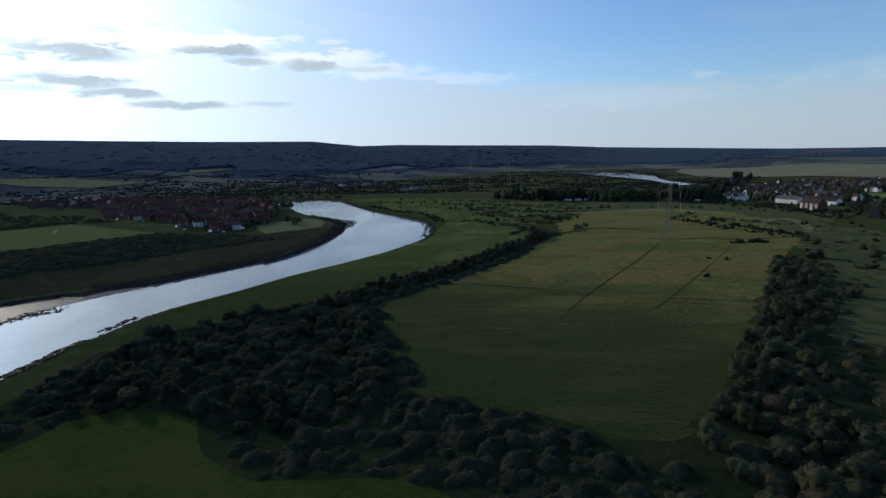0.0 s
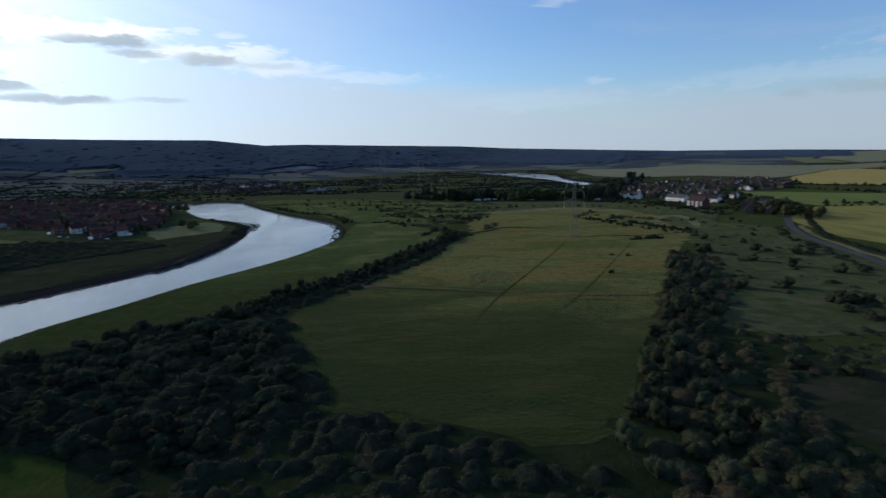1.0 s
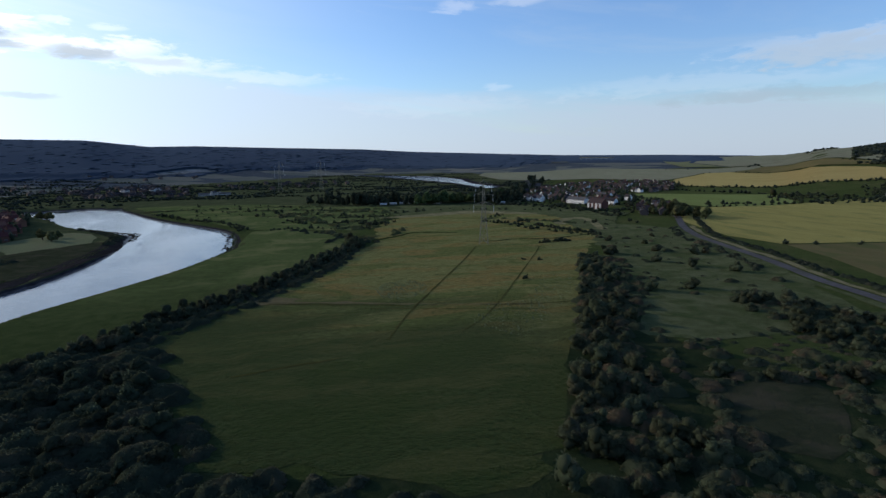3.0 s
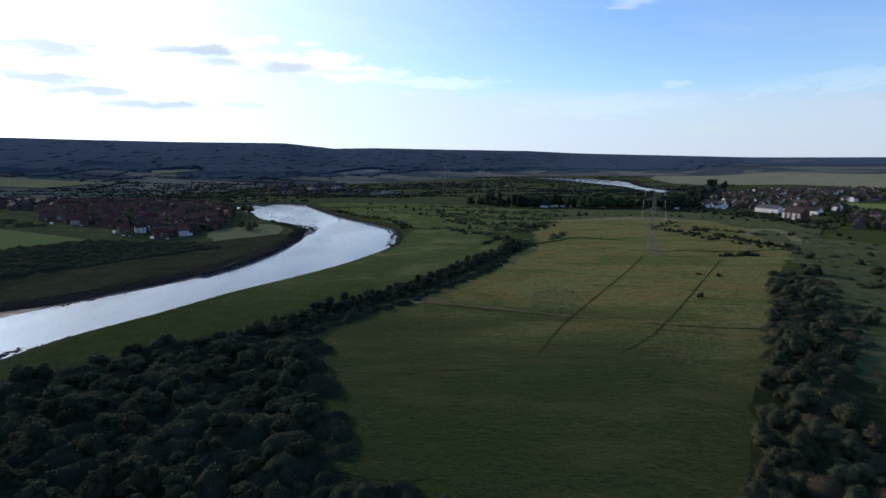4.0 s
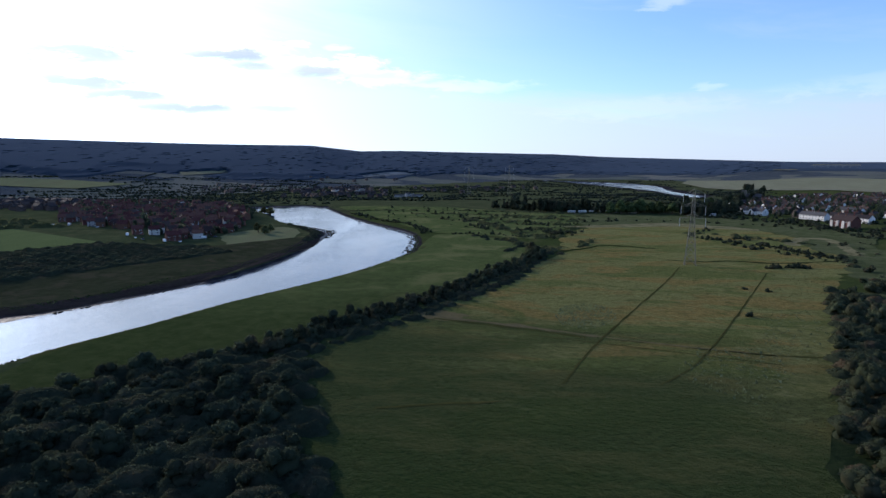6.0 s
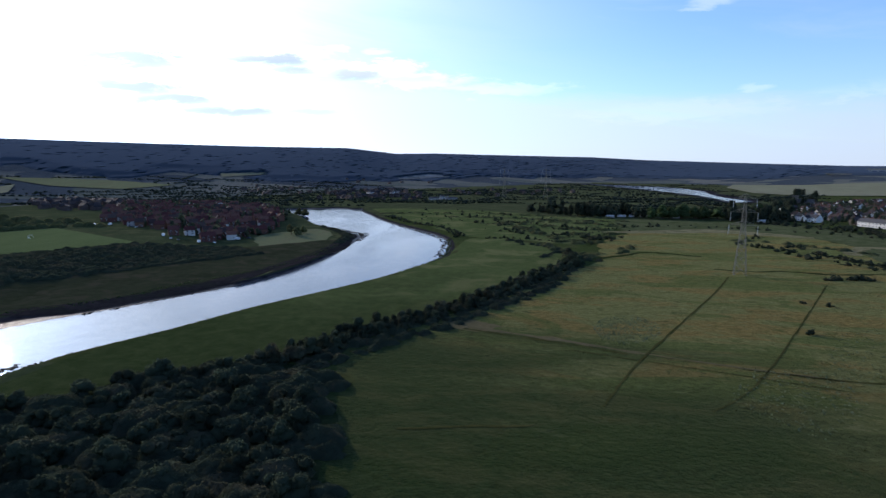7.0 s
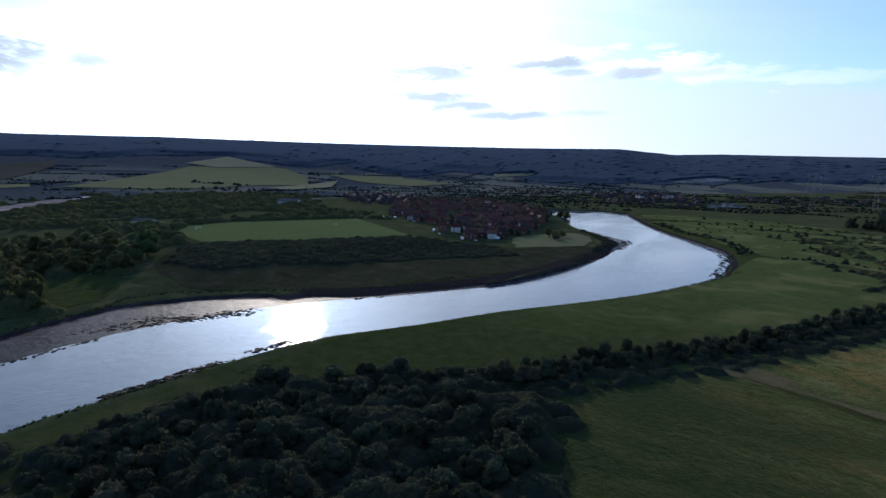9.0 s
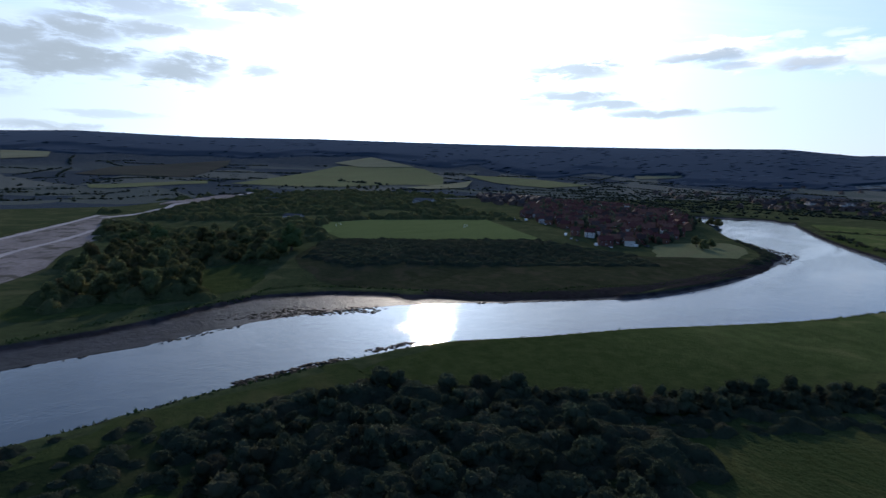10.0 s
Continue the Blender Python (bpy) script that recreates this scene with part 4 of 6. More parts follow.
def thicket(name, pts, sizes, mat, label, category, cell=0.9, leaf=0.27, per=10.0, tall=0.8):
    """Grown-together scrub: one uneven sheet of merged bush tops that comes down to the ground at its edges, with leaf sprays on it."""
    x0, y0 = pts.min(0) - 9
    nx, ny = (((pts.max(0) + 9) - (x0, y0)) / cell).astype(int) + 1
    gx, gy = np.meshgrid(x0 + np.arange(nx) * cell, y0 + np.arange(ny) * cell)
    gx, gy = gx + rng.uniform(-0.3, 0.3, gx.shape) * cell, gy + rng.uniform(-0.3, 0.3, gy.shape) * cell
    top = np.zeros(gx.shape)
    for (x, y), r in zip(pts, sizes):
        i0, i1 = max(0, int((x - x0 - 1.4 * r) / cell)), int((x - x0 + 1.4 * r) / cell) + 2
        j0, j1 = max(0, int((y - y0 - 1.4 * r) / cell)), int((y - y0 + 1.4 * r) / cell) + 2
        dx, dy = gx[j0:j1, i0:i1] - x, gy[j0:j1, i0:i1] - y
        a = np.arctan2(dy, dx)
        edge = r * (1 + 0.16 * np.sin(2 * a + x) + 0.12 * np.sin(3 * a + y) + 0.08 * np.sin(5 * a + x + y))
        q = np.clip(1 - (dx * dx + dy * dy) / edge ** 2, 0, 1)
        top[j0:j1, i0:i1] = np.maximum(top[j0:j1, i0:i1], q ** 0.6 * r * tall * rng.uniform(0.6, 1.05))
    up = top > 0.05
    tuft = np.sin(gx * 2.1 + 1.9 * np.sin(gy * 1.3)) * np.sin(gy * 2.3 + 1.7 * np.sin(gx * 1.1)) + 0.7 * np.sin(gx * 0.9 + gy * 0.7 + 2 * np.sin(gy * 0.8))
    top = np.where(up, np.maximum(top + (0.11 * tuft + rng.normal(0, 0.07, top.shape)) * np.minimum(top, 2.2), 0.1), -0.3)
    v = np.column_stack([gx.ravel(), gy.ravel(), (height(gx, gy) + top).ravel()])
    idx = np.arange(gx.size).reshape(gx.shape)
    keep = up[:-1, :-1] | up[1:, :-1] | up[:-1, 1:] | up[1:, 1:]
    a, b, c, d = idx[:-1, :-1][keep], idx[:-1, 1:][keep], idx[1:, 1:][keep], idx[1:, :-1][keep]
    f = np.concatenate([np.column_stack([a, b, c]), np.column_stack([a, c, d])])
    used, inv = np.unique(f, return_inverse=True)
    v, f = v[used], inv.reshape(f.shape)
    m = int(per * keep.sum() * cell * cell)
    t = f[rng.integers(0, len(f), m)]
    k = rng.dirichlet((1, 1, 1), m)[:, :, None]
    p = (v[t] * k).sum(1) + np.array([0, 0, leaf * 0.3])
    t1, t2 = rng.normal(size=(m, 3)), rng.normal(size=(m, 3))
    g = leaf * rng.uniform(0.5, 1.3, (m, 1))
    n = len(v)
    v = np.concatenate([v, p + t1 * g * 0.6, p + t2 * g * 0.6, p - (t1 + t2) * g * 0.4])
    f = np.concatenate([f, np.column_stack([np.arange(m), np.arange(m) + m, np.arange(m) + 2 * m]) + n])
    return tagged(new(name, array_mesh(name, v, f, M[mat])), label, category, kind="stuff")


def part(name, data, material, parent, label=""):
    """One mesh object under a thing or a part, from a bmesh or a ready mesh."""
    if isinstance(data, bmesh.types.BMesh):
        me = bpy.data.meshes.new(name)
        data.to_mesh(me)
        data.free()
        me.materials.append(material)
        data = me
    ob = new(name, data)
    ob.parent = parent
    if label:
        ob["label"] = label
    return ob


def limb(bm, a, b, r0, r1, sides=6):
    """A tapered round limb from a to b."""
    a, b = Vector(a), Vector(b)
    q = (b - a).to_track_quat("Z", "Y").to_matrix().to_4x4()
    bmesh.ops.create_cone(bm, cap_ends=True, segments=sides, radius1=r0, radius2=r1, depth=(b - a).length, matrix=Matrix.Translation((a + b) / 2) @ q)


def tree_thing(name, seed, rx, rz, trunk, lobes, leaves, leaf, mat, label, category, group, base=0.25):
    """A tree or bush: tapered trunk with limbs, and a crown of leaf sprays. Built at the origin."""
    g = np.random.default_rng(seed)
    ob = tagged(new(name), label, category, group)
    bm = bmesh.new()
    top = trunk + rz * 0.55
    r = 0.045 * rx + 0.035 * rz
    limb(bm, (0, 0, -0.3), (0, 0, top * 0.55), r, r * 0.7)
    limb(bm, (0, 0, top * 0.5), (g.normal(0, 0.1 * rx), g.normal(0, 0.1 * rx), top), r * 0.7, r * 0.25)
    for k in range(4):
        a = k * 1.57 + g.uniform(-0.5, 0.5)
        limb(bm, (0, 0, top * g.uniform(0.3, 0.5)), (math.cos(a) * rx * 0.55, math.sin(a) * rx * 0.55, trunk + rz * g.uniform(0.35, 0.65)), r * 0.5, r * 0.15, 5)
    part("trunk", bm, M["bark"], ob)
    v, f = crown(seed, rx, rz, lobes, 2, leaves, leaf, base)
    v[:, 2] += trunk
    part("crown", array_mesh("crown", v, f, M[mat]), None, ob)
    return ob


def plant_out(protos, pts, lo, hi, sink=0.05):
    """Sets copies of the given plants at the places; the first ones are the plants themselves."""
    used = set()
    for (x, y), z in zip(pts, height(pts[:, 0], pts[:, 1])):
        k = int(rng.integers(len(protos)))
        s = rng.uniform(lo, hi)
        m = pose(x, y, float(z) - sink, 0, 0, rng.uniform(0, 360))
        if k in used:
            ob = copy_thing(protos[k], m)
        else:
            used.add(k)
            ob = protos[k]
            ob.matrix_basis = m
        ob.scale = (s, s, s * rng.uniform(0.85, 1.15))
    for k, ob in enumerate(protos):
        if k not in used:
            x, y = pts[k]
            ob.matrix_basis = pose(x, y, float(height(x, y)) - sink)


LOW = [crown(60 + k, 1.0, 1.2, 3, 1, 30, 0.22, 0.1) for k in range(6)]
FAR = [crown(80 + k, 1.0, 1.1, 2, 1, 0, 0.3, 0.1) for k in range(6)]
TALL = [crown(70 + k, 1.0, 2.6, 3, 1, 24, 0.3, 0.1) for k in range(6)]
TUFT = []
for k in range(5):
    g = np.random.default_rng(90 + k)
    v, f = [], []
    for j in range(5):
        a, ln = g.uniform(0, 6.28), g.uniform(0.6, 1.0)
        d, o = np.array([math.cos(a), math.sin(a), 0]), np.array([-math.sin(a), math.cos(a), 0])
        b = d * g.uniform(0, 0.5)
        v += [b - o * 0.3, b + o * 0.3, b + d * 0.35 + np.array([0, 0, ln])]
        f.append([3 * j, 3 * j + 1, 3 * j + 2])
    TUFT.append((np.array(v), np.array(f)))

HEDGE = [(-104, 152), (-87, 175), (-72, 204), (-51, 237), (-30, 279), (-7, 336), (12, 384), (10, 410)]
THICKET = [(-136, 72), (-141, 105), (-134, 128), (-112, 156), (-88, 172), (-64, 165), (-54, 140), (-42, 112), (-35, 88), (-56, 66), (-95, 62)]
BELT = [(150, 300), (162, 288), (133, 211), (94, 135), (78, 92), (72, 60), (60, 38), (36, 38), (40, 73), (54, 99), (74, 140), (110, 212)]
CLUSTER = [(163, 185), (192, 178), (199, 140), (174, 108), (150, 114), (158, 140)]

# dense near scrub, each bush a thing
bush = [tree_thing("hawthorn_bush", 100 + k, 3.8, 4.6, 0.3, 9, 640, 0.28, "leaf", "dense dark green hawthorn bush in rough scrub", "bush", "bushes in the near scrub", 0.12) for k in range(5)]
near = sown(THICKET, 6.6)
near = near[~inside(CLEARING, near[:, 0], near[:, 1])]
plant_out(bush, near[:170], 0.55, 1.3, 0.15)
more = np.concatenate([near[170:], sown(THICKET, 4.6), sown([(-150, -20), (-146, 70), (-136, 76), (-95, 64), (-56, 66), (-35, 86), (-5, 78), (22, 66), (44, 40), (20, 10), (-60, 52), (-100, 58), (-122, 40), (-120, -20)], 5.0, 0.5, 0.8), sown([(-60, 52), (-35, 90), (-5, 84), (22, 72), (44, 50), (30, 10), (-20, 10)], 5.0, 0.5, 0.75), along([(-52, 60), (-36, 92), (-46, 120), (-54, 142), (-64, 168)], 2.5, 5)])
more = more[signed_distance(CLEARING, more[:, 0], more[:, 1]) > 1.5]
thicket("near_scrub", more, (1.8 + 3.6 * rng.random(len(more)) ** 1.7) * np.interp(more[:, 1], [70, 95], [0.6, 1.0]), "scrub_leaf", "tangled dark green scrub of hawthorn and bramble", "scrub")
# hedge between marsh and meadow
hedge_bush = [tree_thing("hedge_bush", 120 + k, 3.2, 4.6, 0.3, 8, 540, 0.28, "leaf", "dark overgrown hedgerow bush beside the marsh", "bush", "bushes of the meadow hedge", 0.1) for k in range(4)]
plant_out(hedge_bush, np.concatenate([along(HEDGE, 2.8, 1.8), along([(x + 5, y - 3) for x, y in HEDGE[1:-1]], 4.0, 2.0)]), 0.65, 1.15, 0.1)
q = np.concatenate([along(HEDGE, 2.2, 3.2), along([(x + 7, y - 5) for x, y in HEDGE[:-1]], 3.0, 3.5), along([(x + 12, y - 9) for x, y in HEDGE[1:-2]], 2.8, 3.5), along([(8, 395), (20, 400), (28, 392)], 2.5, 4), along([(-8, 400), (5, 430), (-15, 455), (-40, 480)], 5, 4)])
thicket("hedge_scrub", q, rng.uniform(1.6, 3.3, len(q)), "scrub_leaf", "low dark scrub filling the hedge", "scrub")
# belt of trees and bushes on the other side of the meadow
belt_tree = [tree_thing("willow_tree", 140 + k, 3.9, 5.6, 0.8, 9, 640, 0.3, "sallow_leaf", "grey-green sallow tree in the overgrown belt", "tree", "trees of the meadow belt", 0.15) for k in range(4)]
belt_spots = sown(BELT, 7.4)
plant_out(belt_tree, belt_spots[(belt_spots[:, 1] < 200) | (rng.random(len(belt_spots)) < 0.5)], 0.55, 1.1, 0.1)
q = np.concatenate([sown(BELT, 5.0, 0.5, 0.85), along([(52, 98), (60, 112), (70, 132), (80, 150), (92, 172), (108, 200)], 1.6, 4.0), sown([(40, 20), (30, 60), (46, 99), (64, 140), (100, 212), (145, 300), (172, 290), (146, 211), (106, 135), (92, 92), (88, 60), (80, 20)], 6.5, 0.5, 0.6)])
q = q[q[:, 0] > np.interp(q[:, 1], [20, 60, 99, 140, 212, 300], [40, 40, 55, 74, 108, 150]) + 1.0]
thicket("belt_scrub", q, rng.uniform(1.5, 3.6, len(q)), "belt_leaf", "dark bramble and sallow scrub in the belt", "scrub")
# bushes in the rough grass towards the road
lone = [tree_thing("lone_bush", 160 + k, 3.8, 4.4, 0.2, 9, 640, 0.28, "sallow_leaf", "rounded dark bush standing alone in pale grass", "bush", "bushes in the rough grass", 0.1) for k in range(3)]
spots = np.array([(142, 206), (227, 290), (231, 285), (222, 284), (169, 297), (174, 300), (178, 320), (209, 232), (163, 205), (196, 250), (150, 250), (205, 300), (185, 268), (215, 330), (240, 360), (198, 350)], float)
plant_out(lone, np.concatenate([spots, sown(CLUSTER, 8.0), along([(103, 113), (124, 104), (140, 101), (160, 96)], 6, 2)]), 0.6, 1.25, 0.15)
q = np.concatenate([sown(CLUSTER, 5.5), along([(103, 114), (124, 105), (140, 102), (162, 96)], 4, 3), sown([(165, 290), (190, 360), (232, 450), (285, 400), (262, 325), (232, 238), (205, 190), (140, 190)], 11, 0.5, 0.5),
                    sown([(124, 104), (108, 140), (165, 145), (205, 150), (196, 110), (165, 60), (118, 40), (128, 84)], 5.0, 0.5, 0.75), along([(84, 76), (90, 92), (97, 106)], 2.5, 1.5), along([(97, 107), (112, 108), (126, 103)], 3, 1.5), sown([(74, 66), (84, 76), (96, 66), (116, 80), (128, 98), (140, 80), (118, 40), (80, 36), (60, 36)], 4.4, 0.5, 0.8)])
thicket("rough_scrub", q, 0.9 + 2.8 * rng.random(len(q)) ** 1.6, "belt_leaf", "low bushes and brambles in the rough grass", "scrub", tall=0.62)
q = np.concatenate([along([(360, 472), (318, 404), (290, 350), (277, 300), (266, 258), (256, 226), (248, 196), (242, 165), (234, 132)], 2.2, 2.2), along([(288, 405), (262, 352), (250, 306), (240, 270), (224, 232)], 4, 3)])
thicket("road_hedge", q, rng.uniform(1.3, 2.6, len(q)), "scrub_leaf", "dense dark hedge along the country road", "hedge")
# scrub lines behind the meadow
q = np.concatenate([along([(140, 500), (160, 475), (171, 430), (190, 398), (206, 378)], 3.2, 6), clumps([(-86, 590), (-41, 541), (9, 463), (35, 470), (68, 639), (4, 668), (-61, 692), (-110, 640)], 34, 11, 5.5), along([(-85, 500), (-110, 560), (-160, 610), (-215, 690)], 2.6, 5), along([(-60, 492), (-30, 496), (5, 480)], 2.4, 3),
                    along([(25, 470), (32, 540), (60, 600), (100, 625)], 5, 4), along([(-45, 545), (5, 520), (40, 500)], 5, 5), along([(100, 640), (160, 625), (220, 600), (270, 560), (290, 500)], 6, 8), dry(sown([(-265, 790), (-130, 600), (-86, 590), (0, 700), (-120, 800)], 16, 0.5, 0.5)),
                    along([(182, 452), (189, 429), (198, 407), (206, 391)], 0.8, 3.5), along([(146, 355), (168, 359)], 1.0, 1.5), along([(158, 478), (180, 488), (184, 478)], 3, 3), along([(160, 530), (178, 555)], 3, 4), np.array([(93, 243), (95, 244), (120, 290), (122, 291), (111, 295)], float), along([(284, 661), (301, 647), (292, 610), (288, 590), (291, 566), (285, 530), (281, 503), (307, 525)], 2.6, 4), along([(230, 455), (262, 470), (280, 440)], 5, 6)])
stuff("meadow_edge_scrub", LOW, q, 1.0 + 2.4 * rng.random(len(q)) ** 1.6, "scrub_leaf", "dark scrub bushes along the meadow's far edge", "scrub")

q = np.concatenate([along([(10, 384), (14, 410), (6, 432), (-12, 470)], 2.2, 7), along([(14, 410), (40, 424), (60, 470)], 4, 5), clumps([(-70, 640), (-20, 520), (20, 440), (60, 480), (75, 660), (0, 690)], 46, 8, 6.0), along([(-58, 632), (-20, 548), (2, 500)], 3.0, 6), along([(-130, 690), (-60, 690), (10, 672), (80, 668)], 2.6, 5), along([(-230, 720), (-160, 740), (-80, 745), (0, 720), (60, 716)], 3.0, 7), along([(150, 520), (175, 510), (205, 480), (222, 452)], 3.0, 4)])
thicket("valley_scrub", q, 1.6 + 2.6 * rng.random(len(q)) ** 1.5, "bank_leaf", "low dark scrub in the rough grazing beyond the meadow", "scrub", 1.2, 0.4, 2.0, 0.7)

# trees by the village and on the far bank, each a thing
oak = [tree_thing("oak_tree", 180 + k, 5.5, 8.5, 2.2, 10, 600, 0.55, "oak_leaf", "broad dark green oak in full leaf", "tree", "trees of the valley", 0.15) for k in range(4)]
places = np.concatenate([sown([(332, 535), (330, 466), (358, 442), (372, 470), (391, 560)], 11), np.array([(605, 640), (612, 625), (395, 600), (398, 590), (-1091, 579), (-1080, 600), (-1070, 625), (-1066, 639), (-240, 482), (-232, 490), (-228, 470), (-345, 702), (-336, 695), (-352, 710), (-328, 686)], float),
                         sown([(-446, 104), (-390, 125), (-262, 112), (-284, 46), (-330, 62), (-385, 62)], 11), sown([(-502, 81), (-560, 95), (-545, 128), (-486, 114)], 12), sown([(-371, 105), (-470, 120), (-450, 165), (-350, 138)], 12), sown([(-349, 136), (-431, 156), (-388, 187), (-316, 162)], 12)])
plant_out(oak, places, 0.65, 1.15, 0.1)
front = np.concatenate([along([(283, 650), (292, 604), (286, 575), (300, 556), (326, 562)], 2.6, 5), along([(228, 690), (262, 650), (276, 620)], 4, 5), along([(200, 684), (215, 672), (245, 700), (270, 730)], 3, 4), along([(330, 640), (350, 625), (380, 640), (420, 690), (465, 800)], 4, 5), along([(215, 690), (250, 640), (285, 575), (300, 545), (322, 535)], 5, 7), along([(262, 720), (300, 650), (318, 625)], 6, 5), along([(335, 560), (360, 600), (400, 640), (420, 660)], 6, 8)])
stuff("village_edge_scrub", LOW, front, rng.uniform(1.8, 4.2, len(front)), "scrub_leaf", "dark bushes and small trees along the village edge", "scrub")
willow = [tree_thing("white_willow", 190 + k, 6.0, 9.0, 1.5, 10, 600, 0.5, "pale_leaf", "pale grey-green willow catching the low sun", "tree", "willows before the village", 0.1) for k in range(3)]
plant_out(willow, np.concatenate([sown([(104, 716), (112, 766), (190, 768), (190, 716)], 12), np.array([(232, 740), (262, 830), (268, 838), (-470, 100), (-455, 118), (-340, 170), (-352, 182)], float)]), 1.0, 1.6, 0.1)
clump = [tree_thing("elm_tree", 200 + k, 6.5, 14.0, 1.5, 10, 600, 0.6, "leaf", "tall dark tree in a dense clump", "tree", "tall trees in the valley", 0.05) for k in range(2)]
plant_out(clump, np.concatenate([sown([(20, 736), (24, 766), (78, 770), (78, 738)], 9), along([(-40, 795), (-5, 770), (20, 745)], 8, 5), along([(78, 750), (100, 728)], 7, 4), sown([(194, 690), (198, 770), (280, 800), (246, 712), (208, 674)], 13, 0.5, 0.85), along([(330, 900), (350, 960), (380, 1010), (420, 1050)], 9, 6), along([(515, 1380), (545, 1420)], 7, 5), along([(300, 890), (296, 840), (288, 790), (262, 740)], 9, 4), np.array([(-15, 856), (-6, 858), (4, 857), (488, 1225), (496, 1232), (376, 985), (384, 992), (250, 900), (258, 915), (215, 760), (224, 768), (238, 752)], float)]), 0.7, 1.05, 0.1)
q = dry(np.concatenate([
    sown([(-450, 100), (-390, 125), (-262, 112), (-276, 44), (-330, 60), (-385, 60)], 7.5), sown([(-502, 81), (-640, 95), (-601, 135), (-486, 118)], 9), sown([(-371, 105), (-547, 129), (-492, 168), (-350, 138)], 8),
    sown([(-349, 136), (-431, 156), (-388, 187), (-316, 162)], 8), sown([(-650, 128), (-765, 141), (-657, 237), (-547, 206)], 11), sown([(-430, 165), (-560, 210), (-520, 330), (-500, 270), (-440, 238), (-385, 228), (-360, 195)], 11, 0.5, 0.7),
    rows_over([(-560, 220), (-800, 150), (-1050, 330), (-1100, 560), (-900, 650), (-560, 460)], 64), clumps([(-560, 220), (-800, 150), (-1050, 330), (-1100, 560), (-900, 650), (-560, 460)], 46, 13, 15), along([(-508, 270), (-515, 322), (-455, 445), (-420, 455)], 6, 3), sown([(-520, 330), (-460, 450), (-500, 520), (-620, 470)], 15, 0.5, 0.7)]), 9)
h = dry(np.concatenate([along([(-175, 440), (-186, 485), (-210, 520), (-245, 560), (-285, 610), (-325, 660)], 2.2, 3), sown([(-322, 180), (-371, 212), (-378, 229), (-297, 360), (-240, 396), (-205, 372), (-245, 310), (-280, 225), (-285, 190)], 3.4), along([(-379, 230), (-298, 362), (-241, 398)], 3.0, 2.0)]), 6)
thicket("bank_scrub", h, rng.uniform(1.5, 3.4, len(h)), "scrub_leaf", "dense dark thorn scrub on the river bank below the playing field", "scrub", 1.1, 0.34, 4.0, 0.65)
q = q[edge_distance([(-640, 60), (-720, 100), (-760, 165), (-830, 205), (-915, 268), (-1040, 350)], q[:, 0], q[:, 1]) > 26]
thicket("bank_woods", q, 2.6 + 4.6 * rng.random(len(q)) ** 1.4, "bank_leaf", "dark trees and scrub on the town bank of the river", "woods", 1.6, 0.7, 1.0, 1.0)
q = np.concatenate([along([(605, 880), (634, 750), (640, 612)], 7, 5), sown([(561, 513), (600, 650), (655, 645), (640, 480)], 12), along([(480, 584), (507, 570)], 6, 2), sown([(605, 487), (640, 457), (760, 600), (740, 640)], 14, 0.5, 0.8), along([(690, 980), (690, 900), (770, 745), (820, 590)], 9, 3),
                    along([(1060, 1150), (1100, 1330), (1040, 1370)], 20, 3), along([(486, 593), (513, 579)], 7, 0.8), np.array([(542, 572), (567, 590), (543, 551), (461, 586)], float), along([(705, 905), (781, 762), (828, 604)], 8, 5), sown([(618, 497), (640, 455), (760, 553), (719, 590)], 11), along([(1230, 1540), (1150, 1600), (1080, 1660)], 26, 6), along([(306, 302), (407, 283), (760, 328)], 30, 1), sown([(420, 560), (440, 640), (470, 800), (440, 700), (400, 620)], 8),
                    along([(440, 560), (560, 545), (640, 500)], 9, 2), along([(830, 590), (1000, 790), (1110, 1000)], 14, 5)])
stuff("plain_hedges", LOW, q, rng.uniform(2.2, 4.8, len(q)), "far_leaf", "dark hedges and field trees on the plain", "hedge")
# woods on the hills and through the valley
FIELDS = [[(-1227, 368), (-1395, 554), (-1600, 770), (-1694, 961), (-1466, 1000), (-1269, 964), (-1126, 862), (-1052, 704), (-1139, 568)], [(-1312, 1081), (-1152, 1251), (-1007, 1272), (-980, 1143), (-1060, 960), (-1164, 990)], [(-1466, 94), (-1592, 174), (-1730, 499), (-1626, 462), (-1353, 305)],
          [(-1289, 100), (-1245, 190), (-1281, 333), (-1150, 330), (-1120, 183), (-1180, 100)], [(-1898, -54), (-1866, 56), (-1700, 60), (-1700, -46)], [(-1064, 1575), (-984, 1721), (-940, 1659), (-1000, 1480)], [(-620, 2041), (-535, 2251), (-448, 2240), (-581, 1960)], [(-860, 150), (-1000, 290), (-960, 330), (-800, 230)]]


def open_land(p):
    k = np.ones(len(p), bool)
    for f in FIELDS:
        k &= ~inside(f, p[:, 0], p[:, 1])
    return p[k]


def fan(a0, a1, r0, r1, n):
    a, r = np.radians(rng.uniform(a0, a1, n)), np.sqrt(rng.uniform(r0 ** 2, r1 ** 2, n))
    return np.column_stack([np.sin(a) * r, np.cos(a) * r])


